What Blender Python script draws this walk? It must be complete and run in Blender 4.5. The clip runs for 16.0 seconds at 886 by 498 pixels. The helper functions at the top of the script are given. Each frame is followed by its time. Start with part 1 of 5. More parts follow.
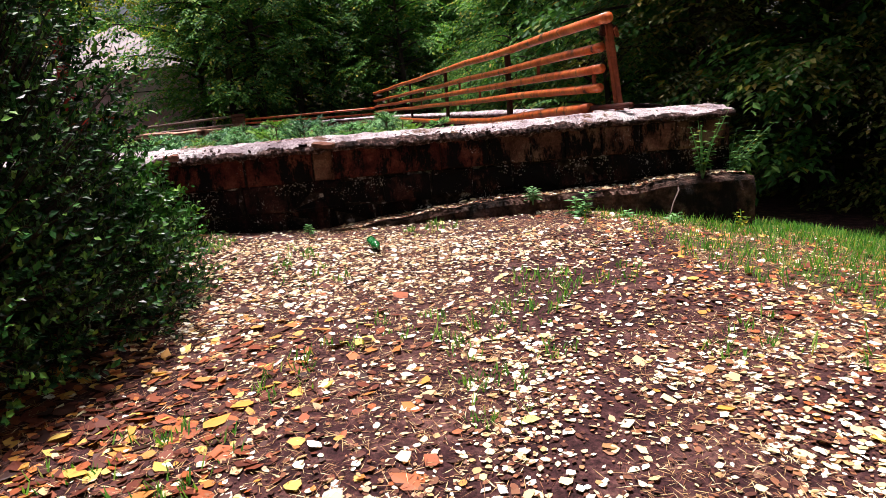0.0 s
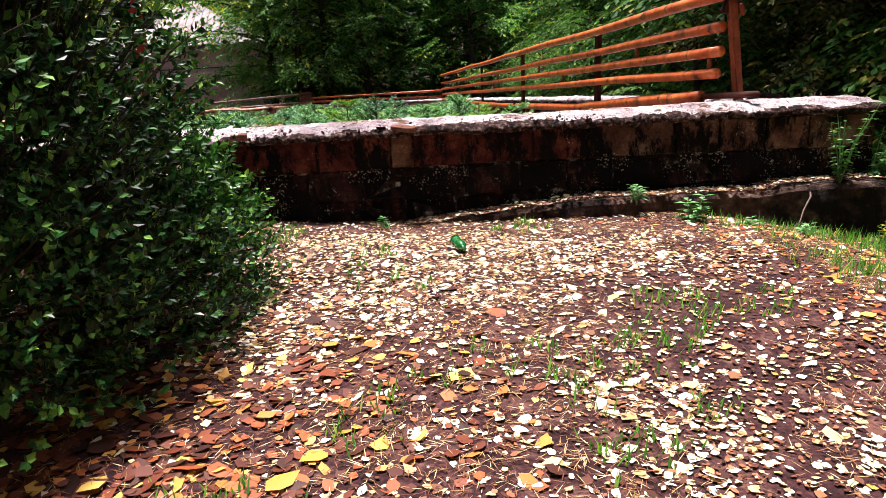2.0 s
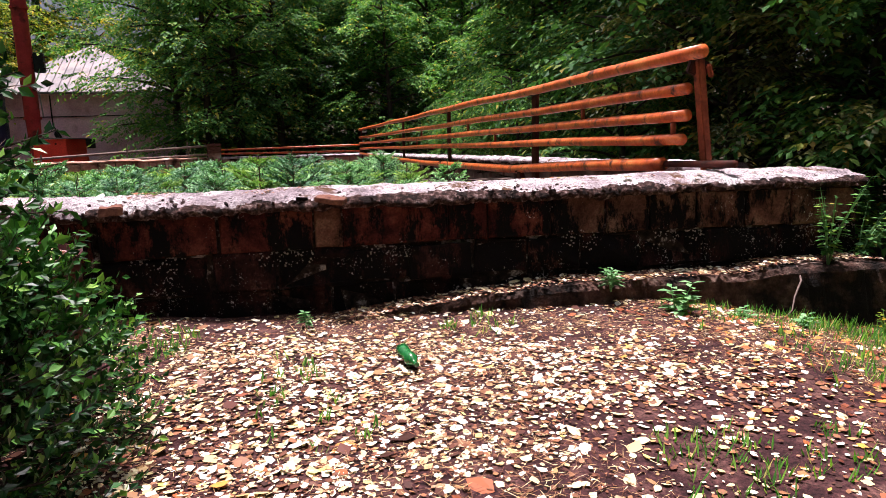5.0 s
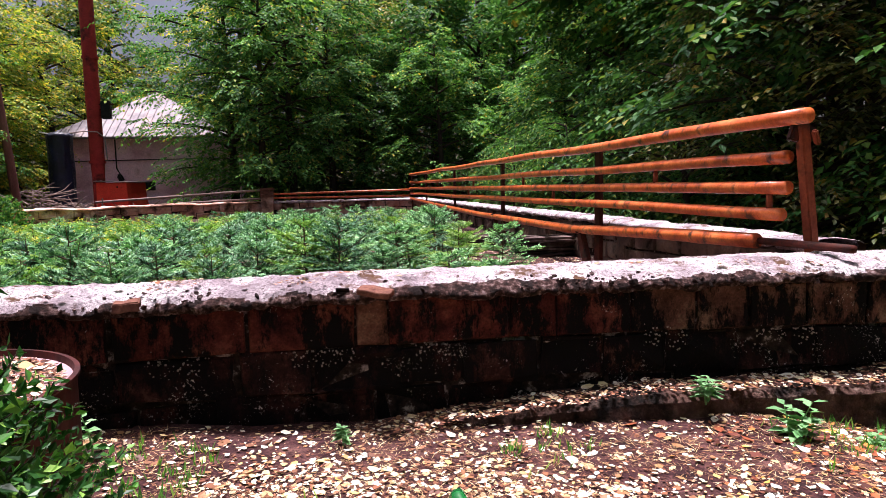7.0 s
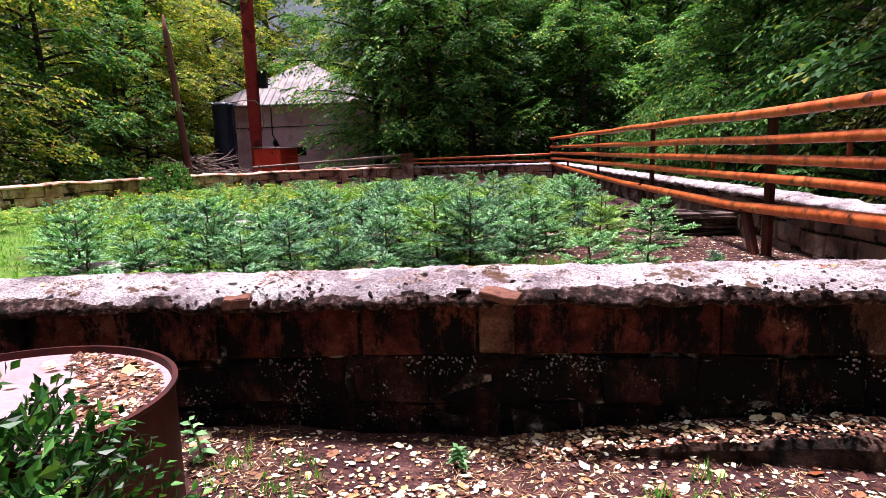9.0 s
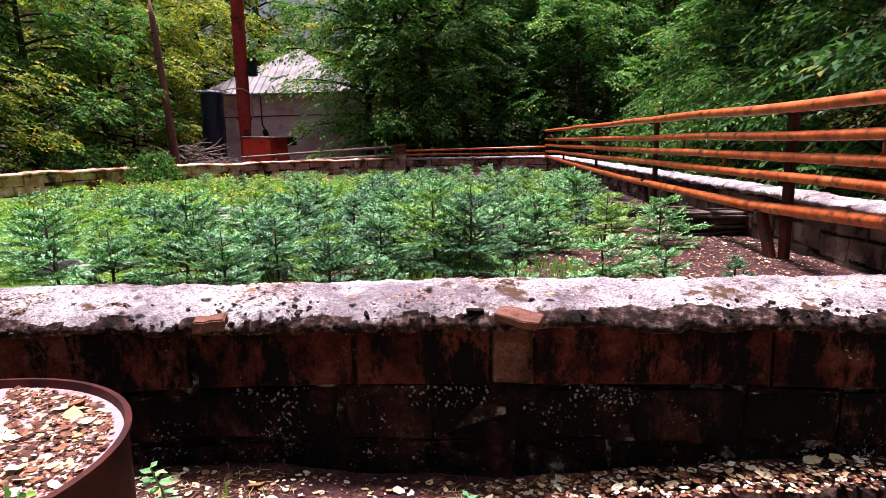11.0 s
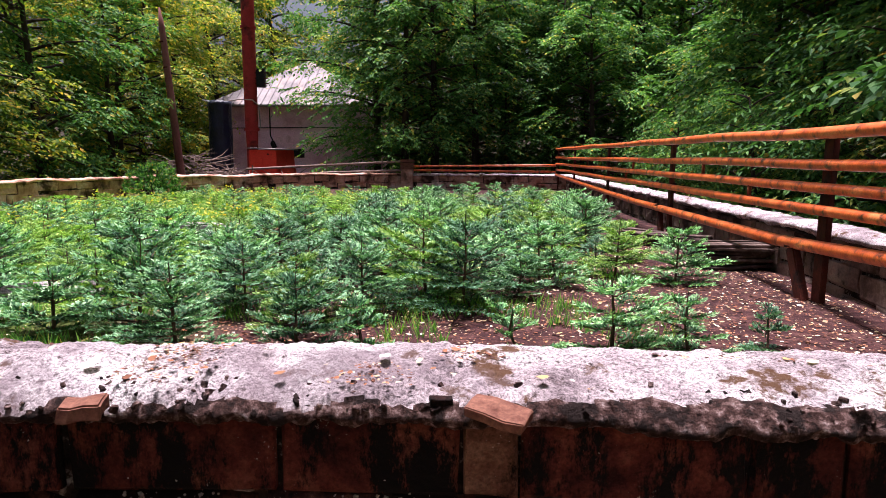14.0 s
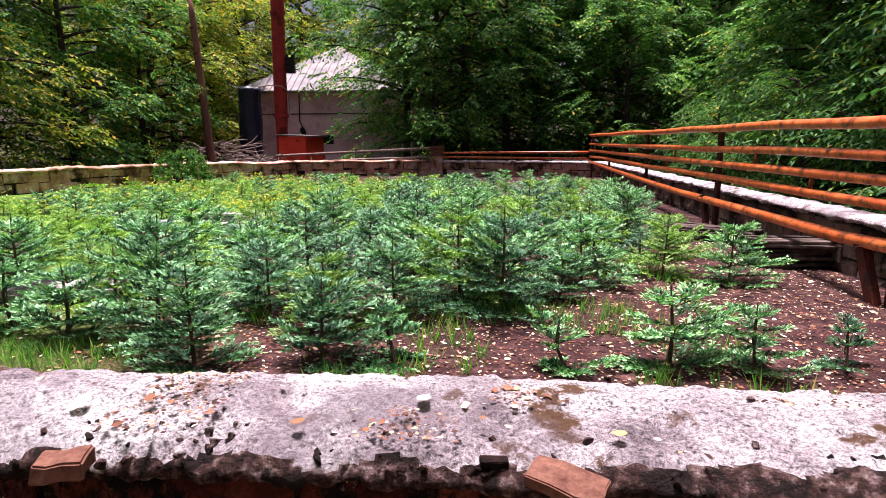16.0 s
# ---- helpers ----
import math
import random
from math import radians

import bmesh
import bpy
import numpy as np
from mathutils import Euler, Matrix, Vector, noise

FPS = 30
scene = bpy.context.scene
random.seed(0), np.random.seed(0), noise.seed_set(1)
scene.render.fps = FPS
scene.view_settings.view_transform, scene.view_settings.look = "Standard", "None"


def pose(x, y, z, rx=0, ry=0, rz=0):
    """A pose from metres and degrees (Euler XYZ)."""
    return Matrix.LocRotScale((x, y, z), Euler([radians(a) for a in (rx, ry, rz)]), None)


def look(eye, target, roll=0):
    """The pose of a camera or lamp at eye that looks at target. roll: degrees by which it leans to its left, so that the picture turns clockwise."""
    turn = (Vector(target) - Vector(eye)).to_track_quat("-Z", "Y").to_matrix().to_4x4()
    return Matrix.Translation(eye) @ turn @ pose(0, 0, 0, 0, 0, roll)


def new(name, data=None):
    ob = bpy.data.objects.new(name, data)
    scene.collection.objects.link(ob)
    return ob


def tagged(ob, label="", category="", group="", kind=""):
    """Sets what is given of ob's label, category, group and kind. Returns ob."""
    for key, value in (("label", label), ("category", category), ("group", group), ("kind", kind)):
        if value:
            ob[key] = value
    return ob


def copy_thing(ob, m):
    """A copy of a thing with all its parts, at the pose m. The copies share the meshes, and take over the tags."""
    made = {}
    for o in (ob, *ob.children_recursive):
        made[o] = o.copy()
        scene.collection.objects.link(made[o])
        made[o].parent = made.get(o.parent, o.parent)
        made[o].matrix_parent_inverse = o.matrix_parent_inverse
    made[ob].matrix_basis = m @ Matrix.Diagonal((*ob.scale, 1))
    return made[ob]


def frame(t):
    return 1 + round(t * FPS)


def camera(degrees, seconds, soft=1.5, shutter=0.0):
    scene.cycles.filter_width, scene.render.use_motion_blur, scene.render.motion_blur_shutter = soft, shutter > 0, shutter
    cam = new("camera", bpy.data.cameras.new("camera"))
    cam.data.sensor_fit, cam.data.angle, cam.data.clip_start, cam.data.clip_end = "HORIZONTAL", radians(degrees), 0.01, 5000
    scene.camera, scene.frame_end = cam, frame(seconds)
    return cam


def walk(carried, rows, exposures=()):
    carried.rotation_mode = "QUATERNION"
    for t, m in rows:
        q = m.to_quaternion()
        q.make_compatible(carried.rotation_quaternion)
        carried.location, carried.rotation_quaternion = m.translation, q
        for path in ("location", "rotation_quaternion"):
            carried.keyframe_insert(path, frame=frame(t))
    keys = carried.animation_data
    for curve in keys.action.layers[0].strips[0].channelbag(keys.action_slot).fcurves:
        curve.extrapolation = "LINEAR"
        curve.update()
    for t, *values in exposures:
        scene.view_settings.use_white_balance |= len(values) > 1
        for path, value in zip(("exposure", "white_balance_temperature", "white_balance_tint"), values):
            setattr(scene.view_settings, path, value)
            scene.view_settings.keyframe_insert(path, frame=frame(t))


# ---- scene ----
cam = camera(69.9, 16.0, soft=0.5)
PATH = [
    (0, (-2.81, -5.871, 1.056), (-2.459, -3.953, 0.611), -4.3),
    (0.5, (-2.875, -5.719, 1.044), (-2.592, -3.788, 0.606), -4.3),
    (1, (-2.921, -5.56, 1.067), (-2.714, -3.619, 0.629), -5.0),
    (1.5, (-2.934, -5.391, 1.055), (-2.832, -3.451, 0.579), -3.6),
    (2, (-2.944, -5.25, 1.051), (-2.769, -3.317, 0.569), -2.6),
    (2.5, (-3.0, -5.104, 1.066), (-2.636, -3.188, 0.623), -2.4),
    (3, (-3.03, -4.961, 1.084), (-2.558, -3.076, 0.613), -2.0),
    (3.5, (-3.046, -4.826, 1.088), (-2.543, -2.961, 0.572), -1.4),
    (4, (-3.022, -4.658, 1.086), (-2.56, -2.765, 0.637), -1.7),
    (4.2, (-3.022, -4.566, 1.095), (-2.566, -2.664, 0.676), -1.9),
    (6.3, (-2.884, -3.844, 1.202), (-2.455, -1.91, 0.92), 0.1),
    (6.5, (-2.886, -3.77, 1.256), (-2.476, -1.833, 0.974), -0.4),
    (7, (-2.909, -3.67, 1.354), (-2.604, -1.705, 1.147), -1.1),
    (7.5, (-2.922, -3.607, 1.4), (-2.74, -1.635, 1.119), -2.1),
    (8, (-2.896, -3.465, 1.399), (-2.837, -1.496, 1.053), -1.0),
    (8.5, (-2.87, -3.313, 1.412), (-2.941, -1.34, 1.094), -0.8),
    (9, (-2.826, -3.204, 1.462), (-2.959, -1.234, 1.148), -1.5),
    (9.2, (-2.829, -3.168, 1.471), (-2.961, -1.195, 1.176), -1.6),
    (11.3, (-2.945, -2.719, 1.493), (-3.047, -0.751, 1.148), -0.9),
    (11.5, (-2.957, -2.681, 1.509), (-3.066, -0.71, 1.19), -1.1),
    (12, (-2.972, -2.585, 1.515), (-3.109, -0.615, 1.195), -0.6),
    (12.5, (-2.965, -2.477, 1.512), (-3.187, -0.513, 1.204), 0.6),
    (13, (-2.904, -2.33, 1.515), (-3.124, -0.366, 1.209), 0.2),
    (13.5, (-2.83, -2.205, 1.528), (-2.967, -0.226, 1.273), 0.5),
    (14, (-2.805, -2.112, 1.53), (-2.939, -0.139, 1.233), 0.4),
    (14.5, (-2.798, -2.035, 1.524), (-2.965, -0.073, 1.176), -0.9),
    (15, (-2.812, -1.941, 1.52), (-2.972, 0.014, 1.133), -0.6),
    (15.5, (-2.86, -1.835, 1.542), (-3.036, 0.125, 1.187), -0.2),
    (16, (-2.895, -1.741, 1.572), (-3.117, 0.217, 1.23), 0.3),
]
walk(cam, [(t, look(eye, target, roll)) for t, eye, target, roll in PATH], exposures=[(0.0, 0.96, 6300, 19), (1.0, 1.02, 6300, 18), (2.0, 1.26, 6300, 17), (3.0, 1.16, 6300, 19), (4.2, 1.13, 6250, 21), (7.0, 1.24, 6000, 25), (13.0, 1.22, 6050, 25), (16.0, 1.28, 6100, 24)])

# ---- world, sun ----
SUN_ELEV, SUN_ROT = 79.0, -15.0
world = bpy.data.worlds.new("sky_world")
scene.world = world
world.use_nodes = True
wn = world.node_tree
sky = wn.nodes.new("ShaderNodeTexSky")
sky.sky_type = 'NISHITA'
sky.sun_disc = False
sky.sun_elevation = radians(SUN_ELEV)
sky.sun_rotation = radians(SUN_ROT)
sky.dust_density = 10.0
wn.nodes["Background"].inputs["Strength"].default_value = 0.052
wn.links.new(sky.outputs["Color"], wn.nodes["Background"].inputs["Color"])
sun_data = bpy.data.lights.new("sun", 'SUN')
sun_data.energy, sun_data.angle, sun_data.color = 4.6, radians(10), (1.0, 0.95, 0.88)
sun = new("sun", sun_data)
se, sr = radians(SUN_ELEV), radians(SUN_ROT)
sun_dir = Vector((math.sin(sr) * math.cos(se), math.cos(sr) * math.cos(se), math.sin(se)))
sun.matrix_world = look(sun_dir * 60, (0, 0, 0))

# ---- materials ----
def nodes_of(name):
    m = bpy.data.materials.new(name)
    m.use_nodes = True
    return m, m.node_tree.nodes, m.node_tree.links, m.node_tree.nodes["Principled BSDF"]


def noise_node(n, l, scale, detail=6.0, rough=0.6, vec=None):
    t = n.new("ShaderNodeTexNoise")
    t.inputs["Scale"].default_value, t.inputs["Detail"].default_value, t.inputs["Roughness"].default_value = scale, detail, rough
    if vec is not None:
        l.new(vec, t.inputs["Vector"])
    return t


def ramp_node(n, l, fac, stops):
    r = n.new("ShaderNodeValToRGB")
    e = r.color_ramp.elements
    while len(e) < len(stops):
        e.new(0.5)
    for el, (p, c) in zip(e, stops):
        el.position, el.color = p, (*c, 1)
    l.new(fac, r.inputs["Fac"])
    return r


def mix_node(n, l, fac, a, b, mode='MIX'):
    x = n.new("ShaderNodeMix")
    x.data_type, x.blend_type = 'RGBA', mode
    for sock, v in ((x.inputs[0], fac), (x.inputs[6], a), (x.inputs[7], b)):
        if isinstance(v, (int, float)):
            sock.default_value = v
        elif isinstance(v, tuple):
            sock.default_value = (*v, 1)
        else:
            l.new(v, sock)
    return x.outputs[2]


def surface(name, stops, coarse=2.0, fine=30.0, rough=0.85, bump=0.4, dist=0.01, stain=None, stain_scale=1.2, stain_range=(0.5, 0.62), metal=0.0, stretch=(1, 1, 1), per_object=0.0, spec=0.15):
    """A worn surface: a colour ramp over coarse noise, fine grain, a stain with a shape of its own, and relief."""
    m, n, l, b = nodes_of(name)
    tc = n.new("ShaderNodeNewGeometry")
    mp = n.new("ShaderNodeMapping")
    mp.inputs["Scale"].default_value = stretch
    l.new(tc.outputs["Position"], mp.inputs["Vector"])
    v = mp.outputs["Vector"]
    big = noise_node(n, l, coarse, 8, 0.65, v)
    small = noise_node(n, l, fine, 6, 0.7, v)
    r = ramp_node(n, l, big.outputs["Fac"], stops)
    grain = ramp_node(n, l, small.outputs["Fac"], [(0.25, (0.55, 0.55, 0.55)), (0.75, (1.25, 1.25, 1.25))])
    col = mix_node(n, l, 0.8, r.outputs["Color"], grain.outputs["Color"], 'MULTIPLY')
    if stain:
        st = noise_node(n, l, stain_scale, 7, 0.6, v)
        sr_ = ramp_node(n, l, st.outputs["Fac"], [(stain_range[0], (0, 0, 0)), (stain_range[1], (1, 1, 1))])
        col = mix_node(n, l, sr_.outputs["Color"], col, stain)
    if per_object:
        oi = n.new("ShaderNodeObjectInfo")
        pr = ramp_node(n, l, oi.outputs["Random"], [(0.0, (1 - per_object,) * 3), (1.0, (1 + per_object,) * 3)])
        col = mix_node(n, l, 1.0, col, pr.outputs["Color"], 'MULTIPLY')
    l.new(col, b.inputs["Base Color"])
    b.inputs["Roughness"].default_value, b.inputs["Metallic"].default_value = rough, metal
    b.inputs["Specular IOR Level"].default_value = spec
    if bump:
        bp = n.new("ShaderNodeBump")
        bp.inputs["Strength"].default_value, bp.inputs["Distance"].default_value = bump, dist
        mid = noise_node(n, l, math.sqrt(coarse * fine), 8, 0.7, v)
        l.new(mid.outputs["Fac"], bp.inputs["Height"])
        l.new(bp.outputs["Normal"], b.inputs["Normal"])
    return m


def leafy(name, stops, rough=0.5, through_light=0.35, spec=0.4, per_object=0.25, patch=0.0):
    """Leaves, each with a colour of its own, that let some light through."""
    m, n, l, b = nodes_of(name)
    g = n.new("ShaderNodeNewGeometry")
    r = ramp_node(n, l, g.outputs["Random Per Island"], stops)
    col = r.outputs["Color"]
    if per_object:
        oi = n.new("ShaderNodeObjectInfo")
        pr = ramp_node(n, l, oi.outputs["Random"], [(0.0, (1 - per_object, 1 - per_object, 1 - per_object * 0.6)), (1.0, (1 + per_object, 1 + per_object * 0.8, 1))])
        col = mix_node(n, l, 1.0, col, pr.outputs["Color"], 'MULTIPLY')
    l.new(col, b.inputs["Base Color"])
    b.inputs["Roughness"].default_value = rough
    b.inputs["Specular IOR Level"].default_value = spec
    if through_light:
        tr = n.new("ShaderNodeBsdfTranslucent")
        l.new(mix_node(n, l, 1.0, col, (1.0, 1.1, 0.5), 'MULTIPLY'), tr.inputs["Color"])
        mx = n.new("ShaderNodeMixShader")
        mx.inputs[0].default_value = through_light
        l.new(b.outputs[0], mx.inputs[1])
        l.new(tr.outputs[0], mx.inputs[2])
        l.new(mx.outputs[0], n["Material Output"].inputs["Surface"])
    return m


def concrete_cap():
    """Old lime concrete: pale, gritty, with pebble pits, brown moss and grey wash."""
    m, n, l, b = nodes_of("weathered_concrete")
    tc = n.new("ShaderNodeTexCoord")
    v = tc.outputs["Object"]
    tone = noise_node(n, l, 2.6, 8, 0.65, v)
    grit = noise_node(n, l, 85, 6, 0.8, v)
    pits = noise_node(n, l, 30, 6, 0.7, v)
    base = ramp_node(n, l, tone.outputs["Fac"], [(0.34, (0.20, 0.15, 0.17)), (0.46, (0.54, 0.45, 0.48)), (0.62, (0.84, 0.77, 0.79))]).outputs["Color"]
    g = ramp_node(n, l, grit.outputs["Fac"], [(0.38, (0.10, 0.08, 0.08)), (0.5, (0.88, 0.86, 0.86)), (0.62, (1.5, 1.5, 1.5))]).outputs["Color"]
    col = mix_node(n, l, 0.9, base, g, 'MULTIPLY')
    pit = ramp_node(n, l, pits.outputs["Fac"], [(0.34, (1, 1, 1)), (0.43, (0, 0, 0))]).outputs["Color"]
    col = mix_node(n, l, pit, col, (0.07, 0.05, 0.045))
    moss = noise_node(n, l, 4.5, 7, 0.7, v)
    mm = ramp_node(n, l, moss.outputs["Fac"], [(0.57, (0, 0, 0)), (0.63, (1, 1, 1))]).outputs["Color"]
    col = mix_node(n, l, mm, col, (0.13, 0.065, 0.035))
    wash = noise_node(n, l, 1.7, 8, 0.7, v)
    ww = ramp_node(n, l, wash.outputs["Fac"], [(0.50, (0, 0, 0)), (0.64, (0.75, 0.75, 0.75))]).outputs["Color"]
    col = mix_node(n, l, ww, col, (0.22, 0.165, 0.19))
    l.new(col, b.inputs["Base Color"])
    b.inputs["Roughness"].default_value = 0.95
    b.inputs["Specular IOR Level"].default_value = 0.2
    bp = n.new("ShaderNodeBump")
    bp.inputs["Strength"].default_value, bp.inputs["Distance"].default_value = 1.0, 0.02
    both = n.new("ShaderNodeMath")
    l.new(pits.outputs["Fac"], both.inputs[0])
    l.new(grit.outputs["Fac"], both.inputs[1])
    l.new(both.outputs[0], bp.inputs["Height"])
    l.new(bp.outputs["Normal"], b.inputs["Normal"])
    return m


def wall_stone(name, stops, drip, flecks):
    """Wall stone: mottled tone, black drip stains running down, and flecks of pale lime."""
    m, n, l, b = nodes_of(name)
    g = n.new("ShaderNodeNewGeometry")
    p = g.outputs["Position"]
    tall = n.new("ShaderNodeMapping")
    tall.inputs["Scale"].default_value = (1, 1, 0.45)
    l.new(p, tall.inputs["Vector"])
    tone, grit = noise_node(n, l, 5.0, 8, 0.68, p), noise_node(n, l, 75, 5, 0.7, p)
    col = ramp_node(n, l, tone.outputs["Fac"], stops).outputs["Color"]
    grain = ramp_node(n, l, grit.outputs["Fac"], [(0.30, (0.45, 0.45, 0.45)), (0.72, (1.5, 1.5, 1.5))]).outputs["Color"]
    col = mix_node(n, l, 0.85, col, grain, 'MULTIPLY')
    runs = noise_node(n, l, 5.2, 10, 0.78, tall.outputs["Vector"])
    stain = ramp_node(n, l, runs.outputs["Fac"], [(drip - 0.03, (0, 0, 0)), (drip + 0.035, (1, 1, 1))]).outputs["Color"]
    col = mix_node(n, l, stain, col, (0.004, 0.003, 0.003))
    oi = n.new("ShaderNodeObjectInfo")
    own = ramp_node(n, l, oi.outputs["Random"], [(0.0, (0.82, 0.78, 0.78)), (1.0, (1.15, 1.1, 1.1))]).outputs["Color"]
    col = mix_node(n, l, 1.0, col, own, 'MULTIPLY')
    patch, speck = noise_node(n, l, 3.1, 8, 0.75, p), noise_node(n, l, 70, 5, 0.7, p)
    where = n.new("ShaderNodeMath")
    where.operation = 'MULTIPLY'
    l.new(patch.outputs["Fac"], where.inputs[0])
    l.new(speck.outputs["Fac"], where.inputs[1])
    lime = ramp_node(n, l, where.outputs[0], [(0.385 - 0.5 * flecks, (0, 0, 0)), (0.415 - 0.5 * flecks, (1, 1, 1))]).outputs["Color"]
    col = mix_node(n, l, lime, col, (0.52, 0.45, 0.41))
    l.new(col, b.inputs["Base Color"])
    b.inputs["Roughness"].default_value = 0.9
    b.inputs["Specular IOR Level"].default_value = 0.12
    bp = n.new("ShaderNodeBump")
    bp.inputs["Strength"].default_value, bp.inputs["Distance"].default_value = 1.0, 0.03
    l.new(tone.outputs["Fac"], bp.inputs["Height"])
    l.new(bp.outputs["Normal"], b.inputs["Normal"])
    return m


M = {}
M["cap"] = concrete_cap()
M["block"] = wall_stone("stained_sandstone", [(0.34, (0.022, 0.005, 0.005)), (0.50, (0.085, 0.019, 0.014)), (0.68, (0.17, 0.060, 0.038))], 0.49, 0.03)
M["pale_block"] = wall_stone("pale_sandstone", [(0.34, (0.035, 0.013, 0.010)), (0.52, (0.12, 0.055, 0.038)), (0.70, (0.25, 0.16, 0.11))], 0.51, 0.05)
M["rough_block"] = wall_stone("near_black_rubble", [(0.38, (0.008, 0.004, 0.004)), (0.54, (0.034, 0.012, 0.010)), (0.66, (0.12, 0.055, 0.042))], 0.46, 0.10)
M["ledge"] = surface("leafy_ledge_stone", [(0.35, (0.04, 0.02, 0.016)), (0.54, (0.13, 0.07, 0.055)), (0.70, (0.30, 0.21, 0.17))], 7.0, 60, 0.98, 1.0, 0.04, stain=(0.012, 0.009, 0.008), stain_scale=3.0, stain_range=(0.46, 0.58))
M["dark_wall"] = surface("dark_damp_stone", [(0.32, (0.07, 0.045, 0.038)), (0.52, (0.24, 0.17, 0.145)), (0.72, (0.58, 0.49, 0.45))], 4.0, 40, 0.95, 0.9, 0.03, stain=(0.02, 0.015, 0.013), stain_scale=2.0, stain_range=(0.46, 0.60))
M["mortar"] = surface("crumbling_mortar", [(0.40, (0.010, 0.007, 0.006)), (0.56, (0.04, 0.026, 0.022)), (0.66, (0.42, 0.35, 0.32))], 14, 70, 0.98, 1.0, 0.03)
M["lime"] = surface("pale_lime_mortar", [(0.3, (0.16, 0.12, 0.10)), (0.7, (0.46, 0.39, 0.34))], 12, 90, 0.95, 0.5, 0.004)
# broken dark aggregate, with the shade of the cap's lip painted in
M["cap_edge"] = surface("shaded_broken_edge", [(0.36, (0.014, 0.008, 0.007)), (0.50, (0.07, 0.035, 0.030)), (0.60, (0.22, 0.14, 0.13)), (0.70, (0.56, 0.46, 0.46))], 26, 120, 0.97, 1.0, 0.03, stain=(0.018, 0.011, 0.010), stain_scale=14.0, stain_range=(0.50, 0.58))
M["old_wall"] = surface("old_plastered_stone", [(0.3, (0.22, 0.085, 0.055)), (0.5, (0.50, 0.27, 0.20)), (0.7, (0.72, 0.56, 0.50))], 1.6, 14, 0.95, 0.9, 0.03, stain=(0.055, 0.03, 0.02), stain_scale=1.8, stain_range=(0.50, 0.62), per_object=0.3)
M["slab"] = surface("orange_sandstone", [(0.3, (0.08, 0.028, 0.020)), (0.7, (0.25, 0.115, 0.08))], 18, 90, 0.9, 0.5, 0.006)
M["rust_pipe"] = surface("rusty_orange_paint", [(0.3, (0.30, 0.045, 0.012)), (0.5, (0.66, 0.125, 0.025)), (0.72, (0.84, 0.27, 0.08))], 5.0, 70, 0.34, 0.35, 0.004, stain=(0.055, 0.016, 0.010), stain_scale=8.0, stain_range=(0.54, 0.66), spec=0.5)
M["rust_dark"] = surface("dark_rusty_steel", [(0.3, (0.030, 0.009, 0.007)), (0.7, (0.12, 0.026, 0.016))], 6, 60, 0.75, 0.5, 0.004, stain=(0.02, 0.012, 0.01), stain_scale=5)
M["rust_post"] = surface("orange_rusty_steel", [(0.3, (0.14, 0.03, 0.014)), (0.7, (0.34, 0.085, 0.035))], 6, 60, 0.6, 0.5, 0.004, stain=(0.06, 0.02, 0.012), stain_scale=5)
M["chimney"] = surface("red_oxide_paint", [(0.3, (0.26, 0.022, 0.022)), (0.7, (0.42, 0.045, 0.04))], 1.2, 25, 0.7, 0.25, 0.004, stain=(0.08, 0.015, 0.015), stain_scale=1.5)
M["redbox"] = surface("red_painted_sheet", [(0.3, (0.78, 0.045, 0.03)), (0.7, (0.90, 0.10, 0.055))], 1.5, 25, 0.5, 0.15, 0.003, stain=(0.30, 0.03, 0.02), stain_scale=2.2, stain_range=(0.6, 0.72))
M["sheet_metal"] = surface("grey_sheet_metal", [(0.3, (0.13, 0.11, 0.12)), (0.7, (0.28, 0.25, 0.265))], 0.8, 20, 0.6, 0.2, 0.004, metal=0.1, stain=(0.30, 0.22, 0.20), stain_scale=1.1)
M["tank"] = surface("dark_blue_film", [(0.35, (0.004, 0.005, 0.016)), (0.7, (0.012, 0.014, 0.055))], 1.6, 14, 0.32, 1.0, 0.05, spec=0.4)
M["plaster"] = surface("pink_plaster", [(0.3, (0.52, 0.24, 0.33)), (0.5, (0.84, 0.52, 0.66)), (0.72, (0.88, 0.66, 0.78))], 0.5, 12, 0.9, 0.3, 0.01, stain=(0.30, 0.13, 0.11), stain_scale=0.7, stain_range=(0.60, 0.74))
M["wood_pole"] = surface("grey_brown_pole_wood", [(0.3, (0.11, 0.035, 0.030)), (0.7, (0.28, 0.13, 0.11))], 2.5, 50, 0.9, 0.6, 0.01, stretch=(1, 1, 0.15))
M["plank"] = surface("rotting_plank", [(0.3, (0.030, 0.020, 0.018)), (0.55, (0.09, 0.062, 0.055)), (0.75, (0.26, 0.19, 0.165))], 3.0, 60, 0.95, 0.7, 0.01, stretch=(2, 0.3, 2), per_object=0.4)
M["drum"] = surface("dark_red_drum_paint", [(0.3, (0.035, 0.007, 0.006)), (0.7, (0.09, 0.016, 0.012))], 2.5, 40, 0.6, 0.3, 0.003, stain=(0.03, 0.008, 0.008), stain_scale=3)
# pink lid, with reflected sky glare put into its pale colour
M["drum_top"] = surface("pink_lid_with_glare", [(0.3, (0.36, 0.20, 0.22)), (0.7, (0.52, 0.34, 0.37))], 2.0, 40, 0.35, 0.15, 0.002, stain=(0.24, 0.12, 0.10), stain_scale=3, stain_range=(0.56, 0.70), spec=0.5)
M["bark"] = surface("dark_bark", [(0.3, (0.018, 0.013, 0.011)), (0.7, (0.075, 0.055, 0.045))], 5, 50, 0.95, 1.0, 0.03, stretch=(1, 1, 0.25))
